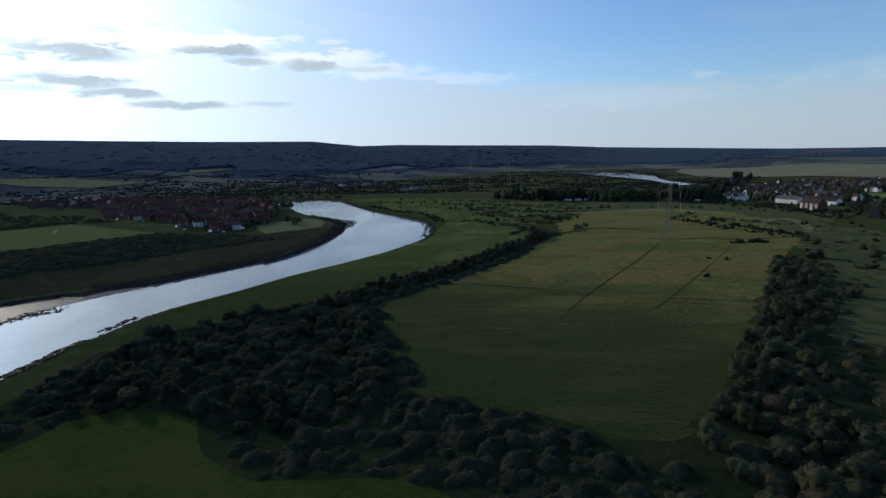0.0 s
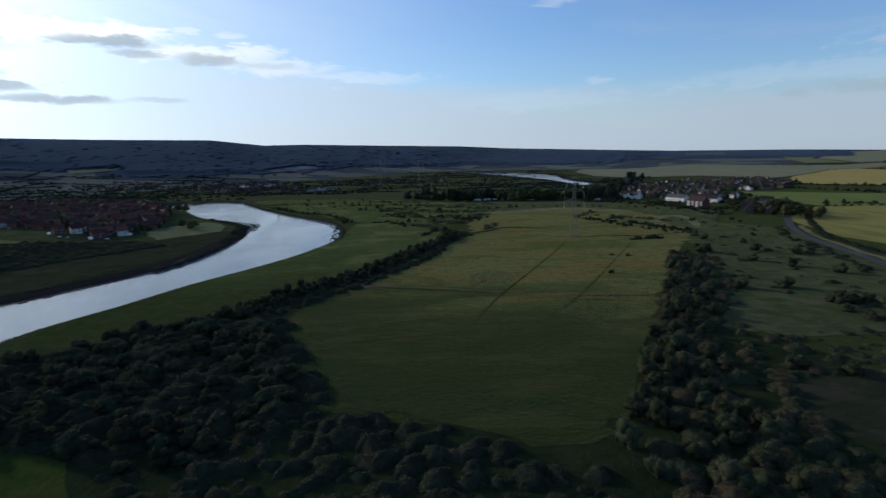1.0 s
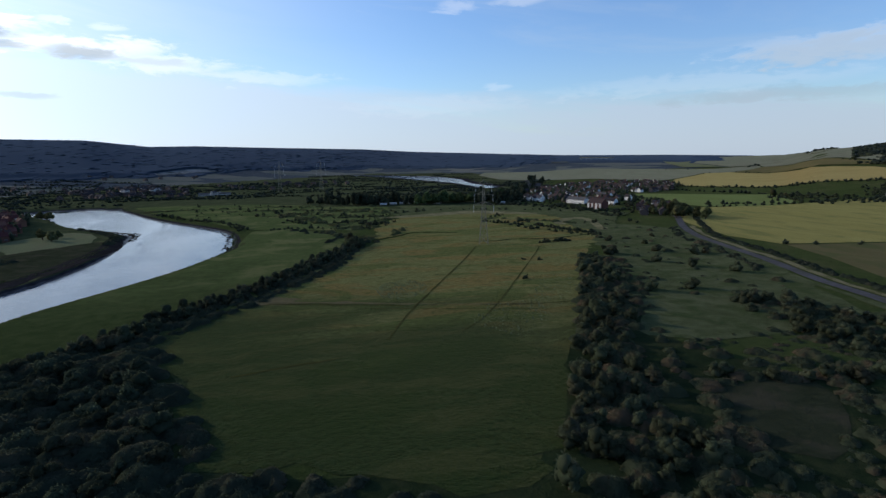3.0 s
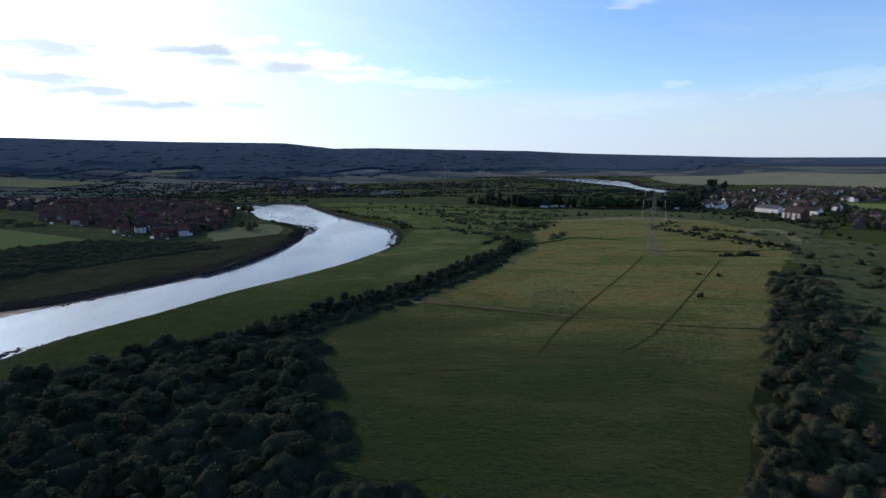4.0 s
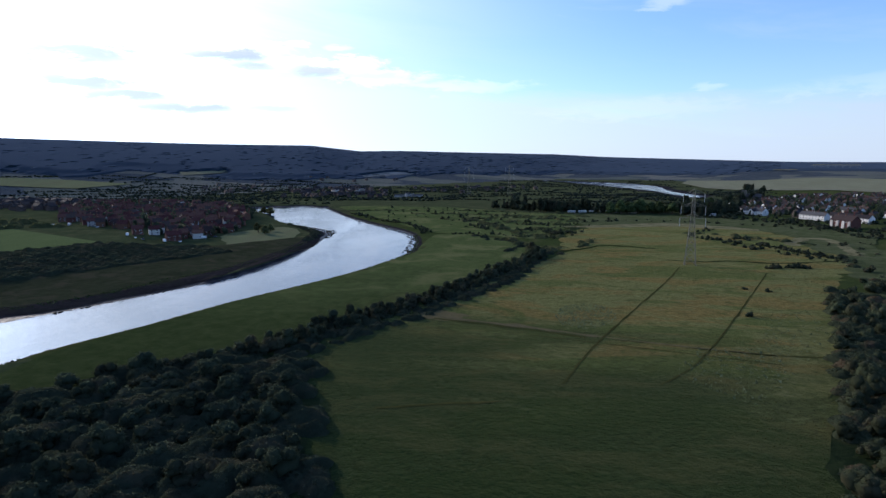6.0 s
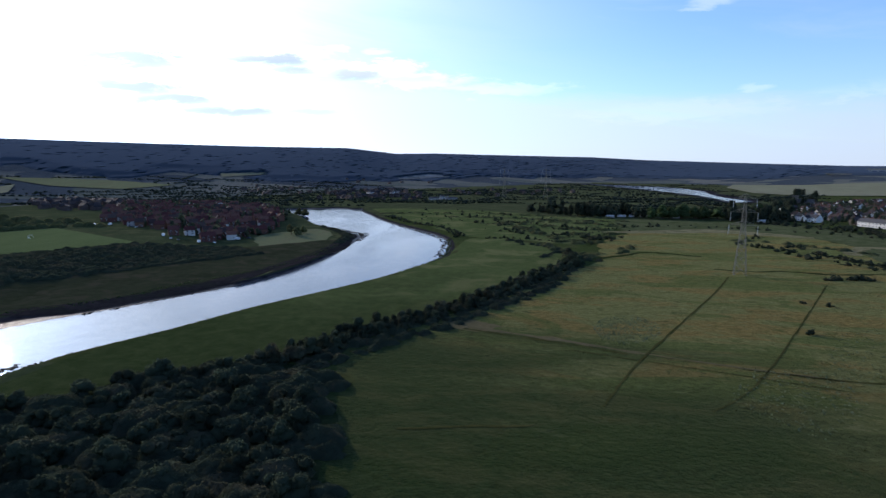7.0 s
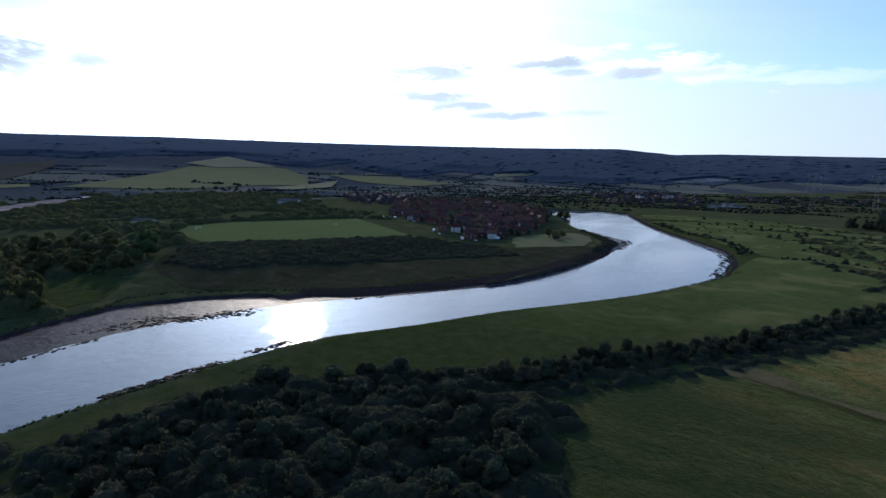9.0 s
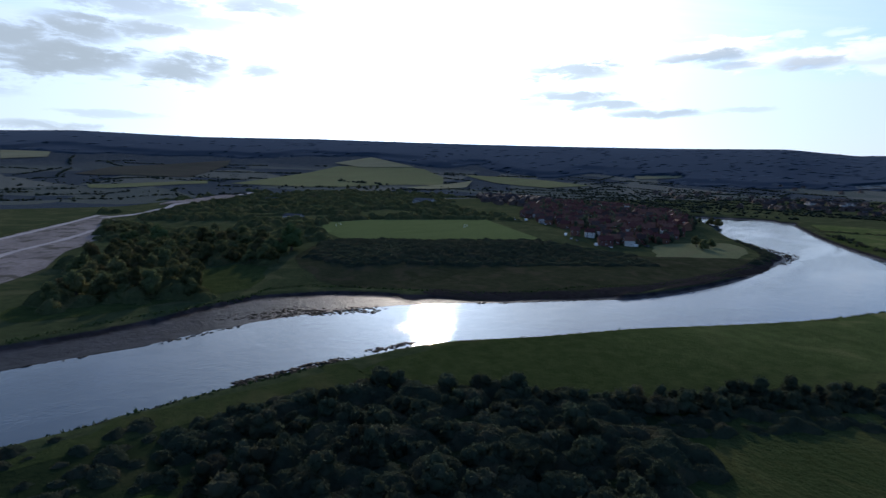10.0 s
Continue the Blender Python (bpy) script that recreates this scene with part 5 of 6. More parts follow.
def wood_edge(x, y):
    """Above zero where closed woodland covers the slope."""
    deg, r = np.degrees(np.arctan2(x, y)), np.hypot(x, y)
    az, _, top, begin = np.array(RIDGE).T
    u = (r - np.interp(deg, az, begin)) / (np.interp(deg, az, top) - np.interp(deg, az, begin))
    line = np.interp(deg, [-102, -79, -63, -50, -43, -35, -25, 7, 14, 23, 30, 42], [0.50, 0.53, 0.52, 0.45, 0.33, 0.36, 0.28, 0.28, 0.20, 0.5, 0.5, 0.6])
    return u - line - 0.05 * np.sin(x / 130 + 2 * np.sin(y / 210)) * np.sin(y / 160 + 1.5 * np.sin(x / 250)) - 0.02 * np.sin(x / 41) * np.sin(y / 47)


ridge_az = rng.uniform(-100, 24, 2200)
ridge_r = np.interp(ridge_az, *np.array([(a, r) for a, _, r, _ in RIDGE]).T) + rng.normal(-40, 60, 2200)
crest = np.column_stack([np.sin(np.radians(ridge_az)) * ridge_r, np.cos(np.radians(ridge_az)) * ridge_r])
p = dry(open_land(crest))
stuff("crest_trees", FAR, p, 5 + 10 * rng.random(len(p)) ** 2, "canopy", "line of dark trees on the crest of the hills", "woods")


def canopy_sheet(name, a0, a1, lo, hi, cell, label):
    """Closed woodland on the slopes: one uneven sheet of tree tops that stands on the ground at its edges."""
    az = np.radians(np.arange(a0, a1, math.degrees(cell / 2300)))
    _, _, top, begin = np.array(RIDGE).T
    deg = np.degrees(az)
    r1, r0 = np.interp(deg, [a for a, *_ in RIDGE], top), np.interp(deg, [a for a, *_ in RIDGE], begin)
    low = np.interp(deg, [17, 23], [lo, 0.52])
    u = low + (hi - low) * np.linspace(0, 1, int(1500 / cell))[:, None]
    R = (r0 + (r1 - r0) * u) + rng.normal(0, cell * 0.25, (len(u), len(az)))
    A = az[None, :] + rng.normal(0, cell * 0.25 / 2300, R.shape)
    X, Y = np.sin(A) * R, np.cos(A) * R
    patch = wood_edge(X, Y)
    wood = patch > 0
    for f in FIELDS:
        wood &= ~inside(f, X, Y)
    wood &= signed_distance(FAR_RIVER, X, Y) > 40
    rise = np.clip(patch / 0.06, 0.3, 1) * np.clip((42 - deg) / 8, 0.05, 1)[None, :]
    Z = land_height(X, Y) + np.where(wood, (8.5 + 0.35 * np.sin(X / 37 + np.sin(Y / 43)) * np.sin(Y / 41 + 1.7 * np.sin(X / 59))) * rise, -1.0)
    n = len(az)
    idx = np.arange(X.size).reshape(X.shape)
    keep = wood[:-1, :-1] | wood[1:, :-1] | wood[:-1, 1:] | wood[1:, 1:]
    a, b, c, d = idx[:-1, :-1][keep], idx[:-1, 1:][keep], idx[1:, 1:][keep], idx[1:, :-1][keep]
    f = np.concatenate([np.column_stack([a, b, c]), np.column_stack([a, c, d])])
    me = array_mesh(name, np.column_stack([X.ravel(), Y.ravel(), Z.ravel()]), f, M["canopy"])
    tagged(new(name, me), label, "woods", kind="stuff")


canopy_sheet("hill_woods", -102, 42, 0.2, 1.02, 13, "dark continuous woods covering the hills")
p = dry(open_land(np.concatenate([rows_over(sector(-102, -45, 1000, 1750), 110), rows_over(sector(-46, -20, 1020, 1900), 120), rows_over(sector(-22, -2, 960, 1600), 60), rows_over(sector(-3, 14, 1050, 2300), 60), rows_over(sector(4, 16, 800, 1200), 40), rows_over(sector(15, 22, 1150, 1500), 30), clumps(sector(-40, -2, 1000, 1700), 120, 16, 22), clumps(sector(-4, 14, 1060, 1900), 60, 14, 22), fan(-46, -20, 1020, 1500, 300), fan(-100, -45, 1000, 1500, 350),
                                  along([(-560, 800), (-450, 905), (-330, 950), (-230, 985), (-120, 1000), (-40, 980), (60, 1010)], 6, 10), along([(-560, 770), (-450, 800), (-370, 845), (-310, 850)], 6, 8), along([(-880, 860), (-720, 940), (-560, 900), (-420, 820)], 8, 15)])), 8)
p = p[wood_edge(p[:, 0], p[:, 1]) < -0.01]
stuff("valley_woods", FAR, p, rng.uniform(2.6, 6, len(p)), "far_leaf", "dark hedgerows and trees across the valley floor", "woods")
p = np.concatenate([along([(-1260, 630), (-1204, 669), (-1150, 702)], 9, 9), fan(48.6, 56, 1480, 1900, 1150), fan(50.2, 56, 1300, 1500, 160), fan(45.2, 47.4, 2050, 2350, 40), along([(1027, 896), (1010, 850), (960, 730), (940, 690)], 10, 9), along([(1345, 1515), (1310, 1500), (1275, 1480)], 12, 4)])
stuff("plain_woods", FAR, p, rng.uniform(6, 12, len(p)), "far_leaf", "dark wood on the low hill above the fields", "woods")
# grass tussocks, reeds and mud clods
MEADOW_ALL = [(-52, 150), (-42, 117), (-32, 94), (-4, 86), (22, 73), (40, 76), (72, 142), (136, 254), (190, 356), (215, 420), (100, 440), (34, 440), (3, 307), (-42, 180)]
p = np.concatenate([sown(MEADOW_ALL, 1.9)])
p = p[rng.random(len(p)) < np.clip(0.25 + 0.9 * np.sin(p[:, 0] / 9.0 + np.sin(p[:, 1] / 7.0)) * np.sin(p[:, 1] / 11.0 + 1.0), 0.12, 1)]
stuff("meadow_tussocks", TUFT, p, rng.uniform(0.2, 0.5, len(p)), "grass_blade", "uneven tussocks of meadow grass", "grass")
p = np.concatenate([sown([(16, 240), (22, 252), (34, 258), (42, 246), (40, 230), (28, 216), (18, 222)], 0.9, 0.6, 0.6), sown([(46, 176), (62, 200), (84, 204), (82, 178), (62, 156)], 1.0, 0.6, 0.35), sown([(80, 200), (100, 240), (124, 262), (112, 220), (92, 190)], 1.3, 0.6, 0.3)])
stuff("sedge_tussocks", TUFT, p, rng.uniform(0.3, 0.75, len(p)), "sedge", "pale grey-green sedge tussocks in the meadow", "sedge")
bank = np.array(curve_through([(-150, -30), (-156, 60), (-161, 112), (-164, 145), (-159, 174), (-147, 202), (-133, 243), (-119, 272), (-100, 316), (-89, 357), (-81, 396), (-85, 440), (-96, 490)], 0.5))
p = bank + np.column_stack([rng.uniform(1.0, 5.0, len(bank)), rng.uniform(-1, 1, len(bank))])
p = np.concatenate([p, along([(-233, 30), (-243, 63), (-252, 99), (-258, 122), (-268, 143), (-255, 172), (-236, 193), (-217, 214), (-200, 240), (-190, 275), (-176, 310), (-166, 352), (-172, 428)], 0.7, 2.0)])
stuff("bank_reeds", TUFT, p, rng.uniform(0.5, 1.1, len(p)), "reed", "tall green reeds along the river bank", "reeds")
CLOD = [(v * np.array([1.2, 1, 0.22]) * (1 + 0.25 * np.random.default_rng(k).normal(size=(len(v), 1))), f) for k, (v, f) in enumerate([ICO1] * 6)]


def clods(name, pts, lo, hi, label):
    vs, fs, n = [], [], 0
    for x, y in pts:
        v, f = CLOD[rng.integers(6)]
        s, a = rng.uniform(lo, hi), rng.uniform(0, 6.28)
        q = v * s
        vs.append(np.column_stack([q[:, 0] * math.cos(a) - q[:, 1] * math.sin(a) * 0.6 + x, q[:, 0] * math.sin(a) + q[:, 1] * math.cos(a) * 0.6 + y, q[:, 2] + WATER + 0.02]))
        fs.append(f + n)
        n += len(v)
    tagged(new(name, array_mesh(name, np.concatenate(vs), np.concatenate(fs), M["mud_clod"])), label, "mud bank", kind="stuff")


clods("mud_island", np.concatenate([along([(-238, 108), (-230, 126), (-224, 144), (-217, 162), (-214, 170)], 0.16, 5.0), along([(-240, 124), (-233, 142)], 0.25, 4)]), 0.3, 1.3, "dark weedy mud clods at the edge of the mudflat")
clods("mud_fringe", np.concatenate([along([(-161.5, 96), (-163, 112), (-164, 130)], 0.12, 2.2), along([(-166, 142), (-166, 160)], 0.3, 1.6), along([(-162, 150), (-159, 168), (-153, 182)], 0.5, 1.5), along([(-213, 83), (-217, 100), (-219, 112)], 1.2, 1.2), along([(-212, 60), (-211, 40)], 2.5, 1.2)]), 0.3, 1.2, "dark mud and stones fringing the river bank")
clods("mud_point", np.concatenate([along([(-262, 582), (-208, 536), (-181, 506), (-170, 470)], 0.7, 4), along([(-200, 535), (-182, 515), (-176, 490)], 0.6, 5), along([(-345, 690), (-300, 628)], 1.5, 3), along([(-82, 400), (-86, 440), (-98, 490), (-122, 533), (-170, 598)], 0.9, 3), along([(-172, 270), (-184, 244), (-198, 216)], 3.0, 1.2)]), 0.4, 1.6, "dark mud and weed round the river bend")

# ---- buildings ----


def box(bm, x0, x1, y0, y1, z0, z1):
    bmesh.ops.create_cube(bm, size=1, matrix=Matrix.LocRotScale(((x0 + x1) / 2, (y0 + y1) / 2, (z0 + z1) / 2), None, (x1 - x0, y1 - y0, z1 - z0)))


def prism(bm, pts, x0, x1):
    """A solid between x0 and x1 with the outline pts in y and z."""
    a, b = [bm.verts.new((x0, y, z)) for y, z in pts], [bm.verts.new((x1, y, z)) for y, z in pts]
    bm.faces.new(a[::-1])
    bm.faces.new(b)
    for i in range(len(pts)):
        j = (i + 1) % len(pts)
        bm.faces.new((a[i], a[j], b[j], b[i]))
    bmesh.ops.recalc_face_normals(bm, faces=bm.faces[:])


SHARED = {}


def window(parent, x, y, z, wd, ht, turn, far=False):
    """A window: white frame round a pane set back, and a sill."""
    key = (wd, ht, far)
    if key not in SHARED:
        bm = bmesh.new()
        box(bm, -wd / 2, wd / 2, -0.10, 0.02, -ht / 2, ht / 2)
        bm.faces.ensure_lookup_table()
        front = [fc for fc in bm.faces if fc.normal.y < -0.5]
        bmesh.ops.inset_region(bm, faces=front, thickness=0.12, depth=-0.05)
        for fc in front:
            fc.material_index = 1
        fr = bpy.data.meshes.new("window")
        bm.to_mesh(fr)
        bm.free()
        fr.materials.append(M["frame"])
        fr.materials.append(M["glass"])
        bm = bmesh.new()
        box(bm, -wd / 2 - 0.1, wd / 2 + 0.1, -0.24, 0.0, -ht / 2 - 0.12, -ht / 2 - 0.004)
        pn = bpy.data.meshes.new("sill")
        bm.to_mesh(pn)
        bm.free()
        pn.materials.append(M["frame"])
        SHARED[key] = fr, pn
    fr, pn = SHARED[key]
    ob = part("window", fr, None, parent)
    ob.matrix_basis = pose(x, y, z, 0, 0, turn)
    if not far:
        part("sill", pn, None, ob)


def house_thing(name, wd, dp, eave, rise, wall, roof, chimneys, label, category, group, gaps=1, far=False):
    """A pitched house with its ridge along x: wall, tiled roof, chimney stacks with pots, door and windows."""
    ob = tagged(new(name), label, category, group)
    bm = bmesh.new()
    prism(bm, [(-dp / 2, -0.5), (dp / 2, -0.5), (dp / 2, eave), (0, eave + rise), (-dp / 2, eave)], -wd / 2, wd / 2)
    part("wall", bm, M[wall], ob)
    bm = bmesh.new()
    o, th, k = 0.4, 0.25, rise / (dp / 2)
    prism(bm, [(-dp / 2 - o, eave - o * k + 0.03), (0, eave + rise + 0.03), (dp / 2 + o, eave - o * k + 0.03), (dp / 2 + o, eave - o * k + th), (0, eave + rise + th + 0.05), (-dp / 2 - o, eave - o * k + th)], -wd / 2 - 0.25, wd / 2 + 0.25)
    part("roof", bm, M[roof], ob)
    for c in chimneys:
        bm = bmesh.new()
        box(bm, c - 0.45, c + 0.45, -0.4, 0.4, eave + rise * 0.6, eave + rise + 1.3)
        box(bm, c - 0.52, c + 0.52, -0.47, 0.47, eave + rise + 1.3, eave + rise + 1.5)
        for s in (-0.22, 0.22):
            limb(bm, (c + s, 0, eave + rise + 1.5), (c + s, 0, eave + rise + 1.95), 0.13, 0.1)
        part("chimney", bm, M["brick"], ob)
    n = max(2, int(wd / 3.6))
    for side in (-1, 1):
        for i in range(n):
            x = (i + 0.5) / n * wd - wd / 2
            for z in ([1.5, eave - 1.1] if eave > 4 else [1.5]):
                if side < 0 and z == 1.5 and i % 2 == 0:
                    bm = bmesh.new()
                    box(bm, x - 0.45, x + 0.45, -dp / 2 - 0.08, -dp / 2 + 0.05, 0.0, 2.05)
                    part("door", bm, M["door"], ob)
                    continue
                if side > 0 and (i + int(z > 2)) % gaps:
                    continue
                window(ob, x, side * dp / 2, z, 1.4, 1.2, 0 if side < 0 else 180, far)
    return ob


def settle(protos, spots):
    """Copies of houses at (x, y, turn)."""
    used = set()
    for x, y, a in spots:
        k = int(rng.integers(len(protos)))
        m = pose(x, y, float(height(x, y)) + 0.1, 0, 0, a)
        if k in used:
            copy_thing(protos[k], m)
        else:
            used.add(k)
            protos[k].matrix_basis = m
    for k, ob in enumerate(protos):
        if k not in used:
            x, y, a = spots[k]
            ob.matrix_basis = pose(x + 14, y + 14, float(height(x + 14, y + 14)), 0, 0, a)


def streets(poly, gap_row, gap, angle, bend=0.0, keep=1.0, turned=0.06):
    """House plots in back-to-back rows over a polygon."""
    p = np.array(poly, float)
    c = p.mean(0)
    a = radians(angle)
    u, v = np.array([math.cos(a), math.sin(a)]), np.array([-math.sin(a), math.cos(a)])
    out = []
    for j in range(-30, 31):
        for i in range(-40, 41):
            q = c + u * (i * gap + (j % 2) * gap * 0.4) + v * (j * gap_row + bend * (i * gap) ** 2 / 1000) + rng.normal(0, 1.5, 2)
            if inside(poly, q[0], q[1]) and rng.random() < keep:
                out.append((q[0], q[1], angle + (180 if j % 2 else 0) + math.degrees(math.atan(2 * bend * i * gap / 1000)) + rng.normal(0, 5) + (90 if rng.random() < turned else 0)))
    rng.shuffle(out)
    return [tuple(q) for q in out]


town = [house_thing("town_house", 8.0, 7.2, 4.7, 2.8, "brick", "roof_red", [2.2], "two-storey brick house with a red-brown tiled roof", "house", "houses of the river town", 4, True),
        house_thing("town_house", 11.5, 7.4, 4.7, 3.0, "brick", "roof_red", [-3.5, 3.5], "pair of brick houses under one red-brown roof", "house", "houses of the river town", 4, True),
        house_thing("town_house", 7.2, 8.0, 4.8, 3.3, "brick", "roof_brown", [1.5], "steep-roofed brick house with brown tiles", "house", "houses of the river town", 4, True),
        house_thing("town_house", 8.0, 7.0, 4.6, 2.7, "render_wall", "roof_red", [-2.0], "cream-rendered house with a red tiled roof", "house", "houses of the river town", 4, True)]
TOWN = [(-288, 402), (-262, 432), (-272, 520), (-320, 620), (-420, 740), (-560, 800), (-640, 720), (-560, 600), (-462, 500), (-380, 455)]
settle(town, streets(TOWN, 15.5, 13.8, 40, 0.12, 0.85)[:260])
p = np.array(streets(TOWN, 13, 11, 40, 0.12, 0.62))[:, :2]
stuff("garden_trees", TALL, p + rng.normal(5, 2.5, p.shape), rng.uniform(2.8, 4.6, len(p)), "leaf", "garden trees between the town houses", "trees")

village = [house_thing("village_house", 9.5, 7.2, 4.7, 2.8, "brick_dull", "roof_dark", [3.0], "brick village house with a brown tiled roof", "house", "houses of the village", 2, True),
           house_thing("village_house", 8.0, 7.2, 4.7, 2.9, "brick_dull", "roof_dark", [-2.4], "small brick village house with brown roof", "house", "houses of the village", 2, True),
           house_thing("village_house", 12.0, 7.2, 4.8, 2.8, "brick_dull", "roof_brown", [-4.0, 4.0], "pair of brick cottages with red-brown roof", "house", "houses of the village", 2, True),
           house_thing("village_house", 9.0, 7.5, 5.0, 3.0, "white_wall", "roof_dark", [2.0], "white-rendered village house with brown tiles", "house", "houses of the village", 2, True),
           house_thing("village_house", 8.5, 7.0, 4.8, 2.9, "white_wall", "roof_brown", [-2.5], "white-painted cottage with a red-brown roof", "house", "houses of the village", 2, True)]
VILLAGE = [(270, 735), (320, 665), (365, 650), (415, 690), (449, 860), (470, 850), (568, 828), (700, 1000), (720, 1130), (600, 1170), (470, 1080), (370, 950), (300, 890)]
settle(village, streets(VILLAGE, 19, 16, 112, 0.12, 0.8, 0.25)[:165] + streets([(318, 500), (348, 484), (400, 560), (410, 600), (384, 612), (350, 560)], 15, 14, 60, 0.0, 0.8, 0.2))
p = np.array(streets([(250, 735), (330, 650), (372, 640), (420, 690), (470, 810), (600, 860), (700, 985), (640, 1120), (500, 1060), (360, 990), (260, 890)], 14, 12, 112, 0.05, 0.9))[:, :2]
stuff("village_trees", TALL, p + rng.normal(6, 3.0, p.shape), rng.uniform(2.7, 4.7, len(p)), "leaf", "garden trees between the village houses", "trees")
terrace = [house_thing("terrace_row", 46.0, 8.5, 5.4, 3.4, "white_wall", "roof_dark", [-20, -12, -4, 4, 12, 20], "long white-fronted terrace with brown tiled roof and many chimneys", "terrace", "terraces at the village edge", 1),
           house_thing("terrace_row", 30.0, 8.5, 5.4, 3.4, "white_wall", "slate", [-12, -4, 4, 12], "short white terrace with grey slate roof", "terrace", "terraces at the village edge", 1)]
for ob, x, y, a in ((terrace[0], 348, 648, 112), (terrace[1], 284, 726, 112)):
    ob.matrix_basis = pose(x, y, float(height(x, y)), 0, 0, a)
for x, y, a in ((322, 668, 115), (398, 740, 110)):
    copy_thing(terrace[1], pose(x, y, float(height(x, y)), 0, 0, a))
big = house_thing("gable_house", 22.0, 11.5, 7.5, 4.5, "brick", "roof_brown", [-8, 0, 8], "tall brick end house with white bays and brown roof", "house", "", 1)
big.matrix_basis = pose(311, 588, float(height(311, 588)), 0, 0, -68)
for x in (-9, -3, 3, 9):
    bm = bmesh.new()
    box(bm, x - 1.3, x + 1.3, -6.6, -5.77, 0.0, 6.8)
    part("bay", bm, M["render_wall"], big, "cream rendered bay front")
farm = [house_thing("barn", 34.0, 14.0, 4.5, 3.5, "concrete", "slate", [], "long pale farm shed with a grey roof", "barn", "sheds in the valley", 9), house_thing("barn", 20.0, 10.0, 3.5, 2.2, "concrete", "slate", [], "low pale shed with a grey roof", "barn", "sheds in the valley", 9)]
for k, (x, y, a) in enumerate([(-700, 520, 20), (-545, 255, 30)]):
    farm[k].matrix_basis = pose(x, y, float(height(x, y)), 0, 0, a)
for x, y, a in ((-205, 1063, 3), (-240, 1060, 3), (660, 520, 40)):
    copy_thing(farm[1], pose(x, y, float(height(x, y)) + 0.1, 0, 0, a))


def far_houses(name, pts, wall, roof, label):
    """Distant houses: walls in one joined part, roofs in another."""
    ob = tagged(new(name), label, "houses", kind="stuff")
    wv, wf, rv, rf = [], [], [], []
    for (x, y), h in zip(pts, height(pts[:, 0], pts[:, 1])):
        a, l, d, e, r = rng.uniform(0, 3.14), rng.uniform(4, 7), rng.uniform(3.5, 4.5), rng.uniform(4.5, 5.5), rng.uniform(2.5, 3.5)
        c, s = math.cos(a), math.sin(a)
        def at(u, v, z):
            return (x + u * c - v * s, y + u * s + v * c, h + z)
        n = len(wv)
        wv += [at(-l, -d, -1), at(l, -d, -1), at(l, d, -1), at(-l, d, -1), at(-l, -d, e), at(l, -d, e), at(l, d, e), at(-l, d, e), at(-l, 0, e + r), at(l, 0, e + r)]
        wf += [[n, n + 1, n + 5], [n, n + 5, n + 4], [n + 2, n + 3, n + 7], [n + 2, n + 7, n + 6], [n + 1, n + 2, n + 6], [n + 1, n + 6, n + 5], [n + 5, n + 6, n + 9], [n + 3, n, n + 4], [n + 3, n + 4, n + 7], [n + 7, n + 4, n + 8]]
        n = len(rv)
        rv += [at(-l - .4, -d - .5, e - .3), at(l + .4, -d - .5, e - .3), at(l + .4, 0, e + r + .2), at(-l - .4, 0, e + r + .2), at(-l - .4, d + .5, e - .3), at(l + .4, d + .5, e - .3)]
        rf += [[n, n + 1, n + 2], [n, n + 2, n + 3], [n + 3, n + 2, n + 5], [n + 3, n + 5, n + 4]]
    for nm, v, f, m in (("walls", wv, wf, wall), ("roofs", rv, rf, roof)):
        o = part(nm, array_mesh(nm, np.array(v), np.array(f), M[m]), None, ob)
        o["kind"] = "stuff"


far_houses("far_town", np.concatenate([sown([(-480, 1010), (-360, 1020), (-250, 1030), (-330, 1300), (-480, 1500), (-620, 1400)], 24, 0.5, 0.4), sown([(-570, 640), (-640, 740), (-720, 820), (-880, 860), (-860, 760), (-660, 600)], 18, 0.5, 0.75)]), "brick_dull", "roof_dark", "distant brick houses with brown roofs in the valley")
far_houses("far_suburb", np.concatenate([sown([(-250, 1150), (-300, 1500), (-60, 1650), (100, 1500), (0, 1200)], 60, 0.5, 0.4), sown([(-900, 1700), (-500, 1800), (-450, 2000), (-900, 1950)], 55, 0.5, 0.4), sown([(-700, 1150), (-560, 1200), (-700, 1500), (-900, 1400)], 40, 0.5, 0.4)]), "brick_dull", "roof_dark", "scattered distant brick houses among trees")

far_houses("far_white_houses", np.concatenate([sown([(-460, 1250), (-390, 1240), (-380, 1330), (-450, 1340)], 24, 0.5, 0.4), sown([(-232, 1072), (-180, 1080), (-180, 1100), (-232, 1096)], 14, 0.5, 0.6)]), "render_wall", "roof_dark", "distant pale-fronted houses beside the river bend")

# church in the village
church = tagged(new("church"), "grey ragstone church with a square battlemented tower", "church")
bm = bmesh.new()
box(bm, -3.5, 3.5, -3.5, 3.5, -1, 17)
for i in range(4):
    for sx, sy in ((1, 0), (-1, 0), (0, 1), (0, -1)):
        c = -2.7 + i * 1.8
        x, y = (sx * 3.3, c) if sx else (c, sy * 3.3)
        box(bm, x - 0.4, x + 0.4, y - 0.4, y + 0.4, 17.0, 18.2)
part("tower", bm, M["stone"], church)
bm = bmesh.new()
prism(bm, [(-5, -1), (5, -1), (5, 7), (0, 12), (-5, 7)], 3.5, 26)
part("nave", bm, M["stone"], church)
bm = bmesh.new()
prism(bm, [(-5.5, 6.6), (0, 12.1), (5.5, 6.6), (5.5, 7.0), (0, 12.6), (-5.5, 7.0)], 3.6, 26.3)
part("roof", bm, M["slate"], church)
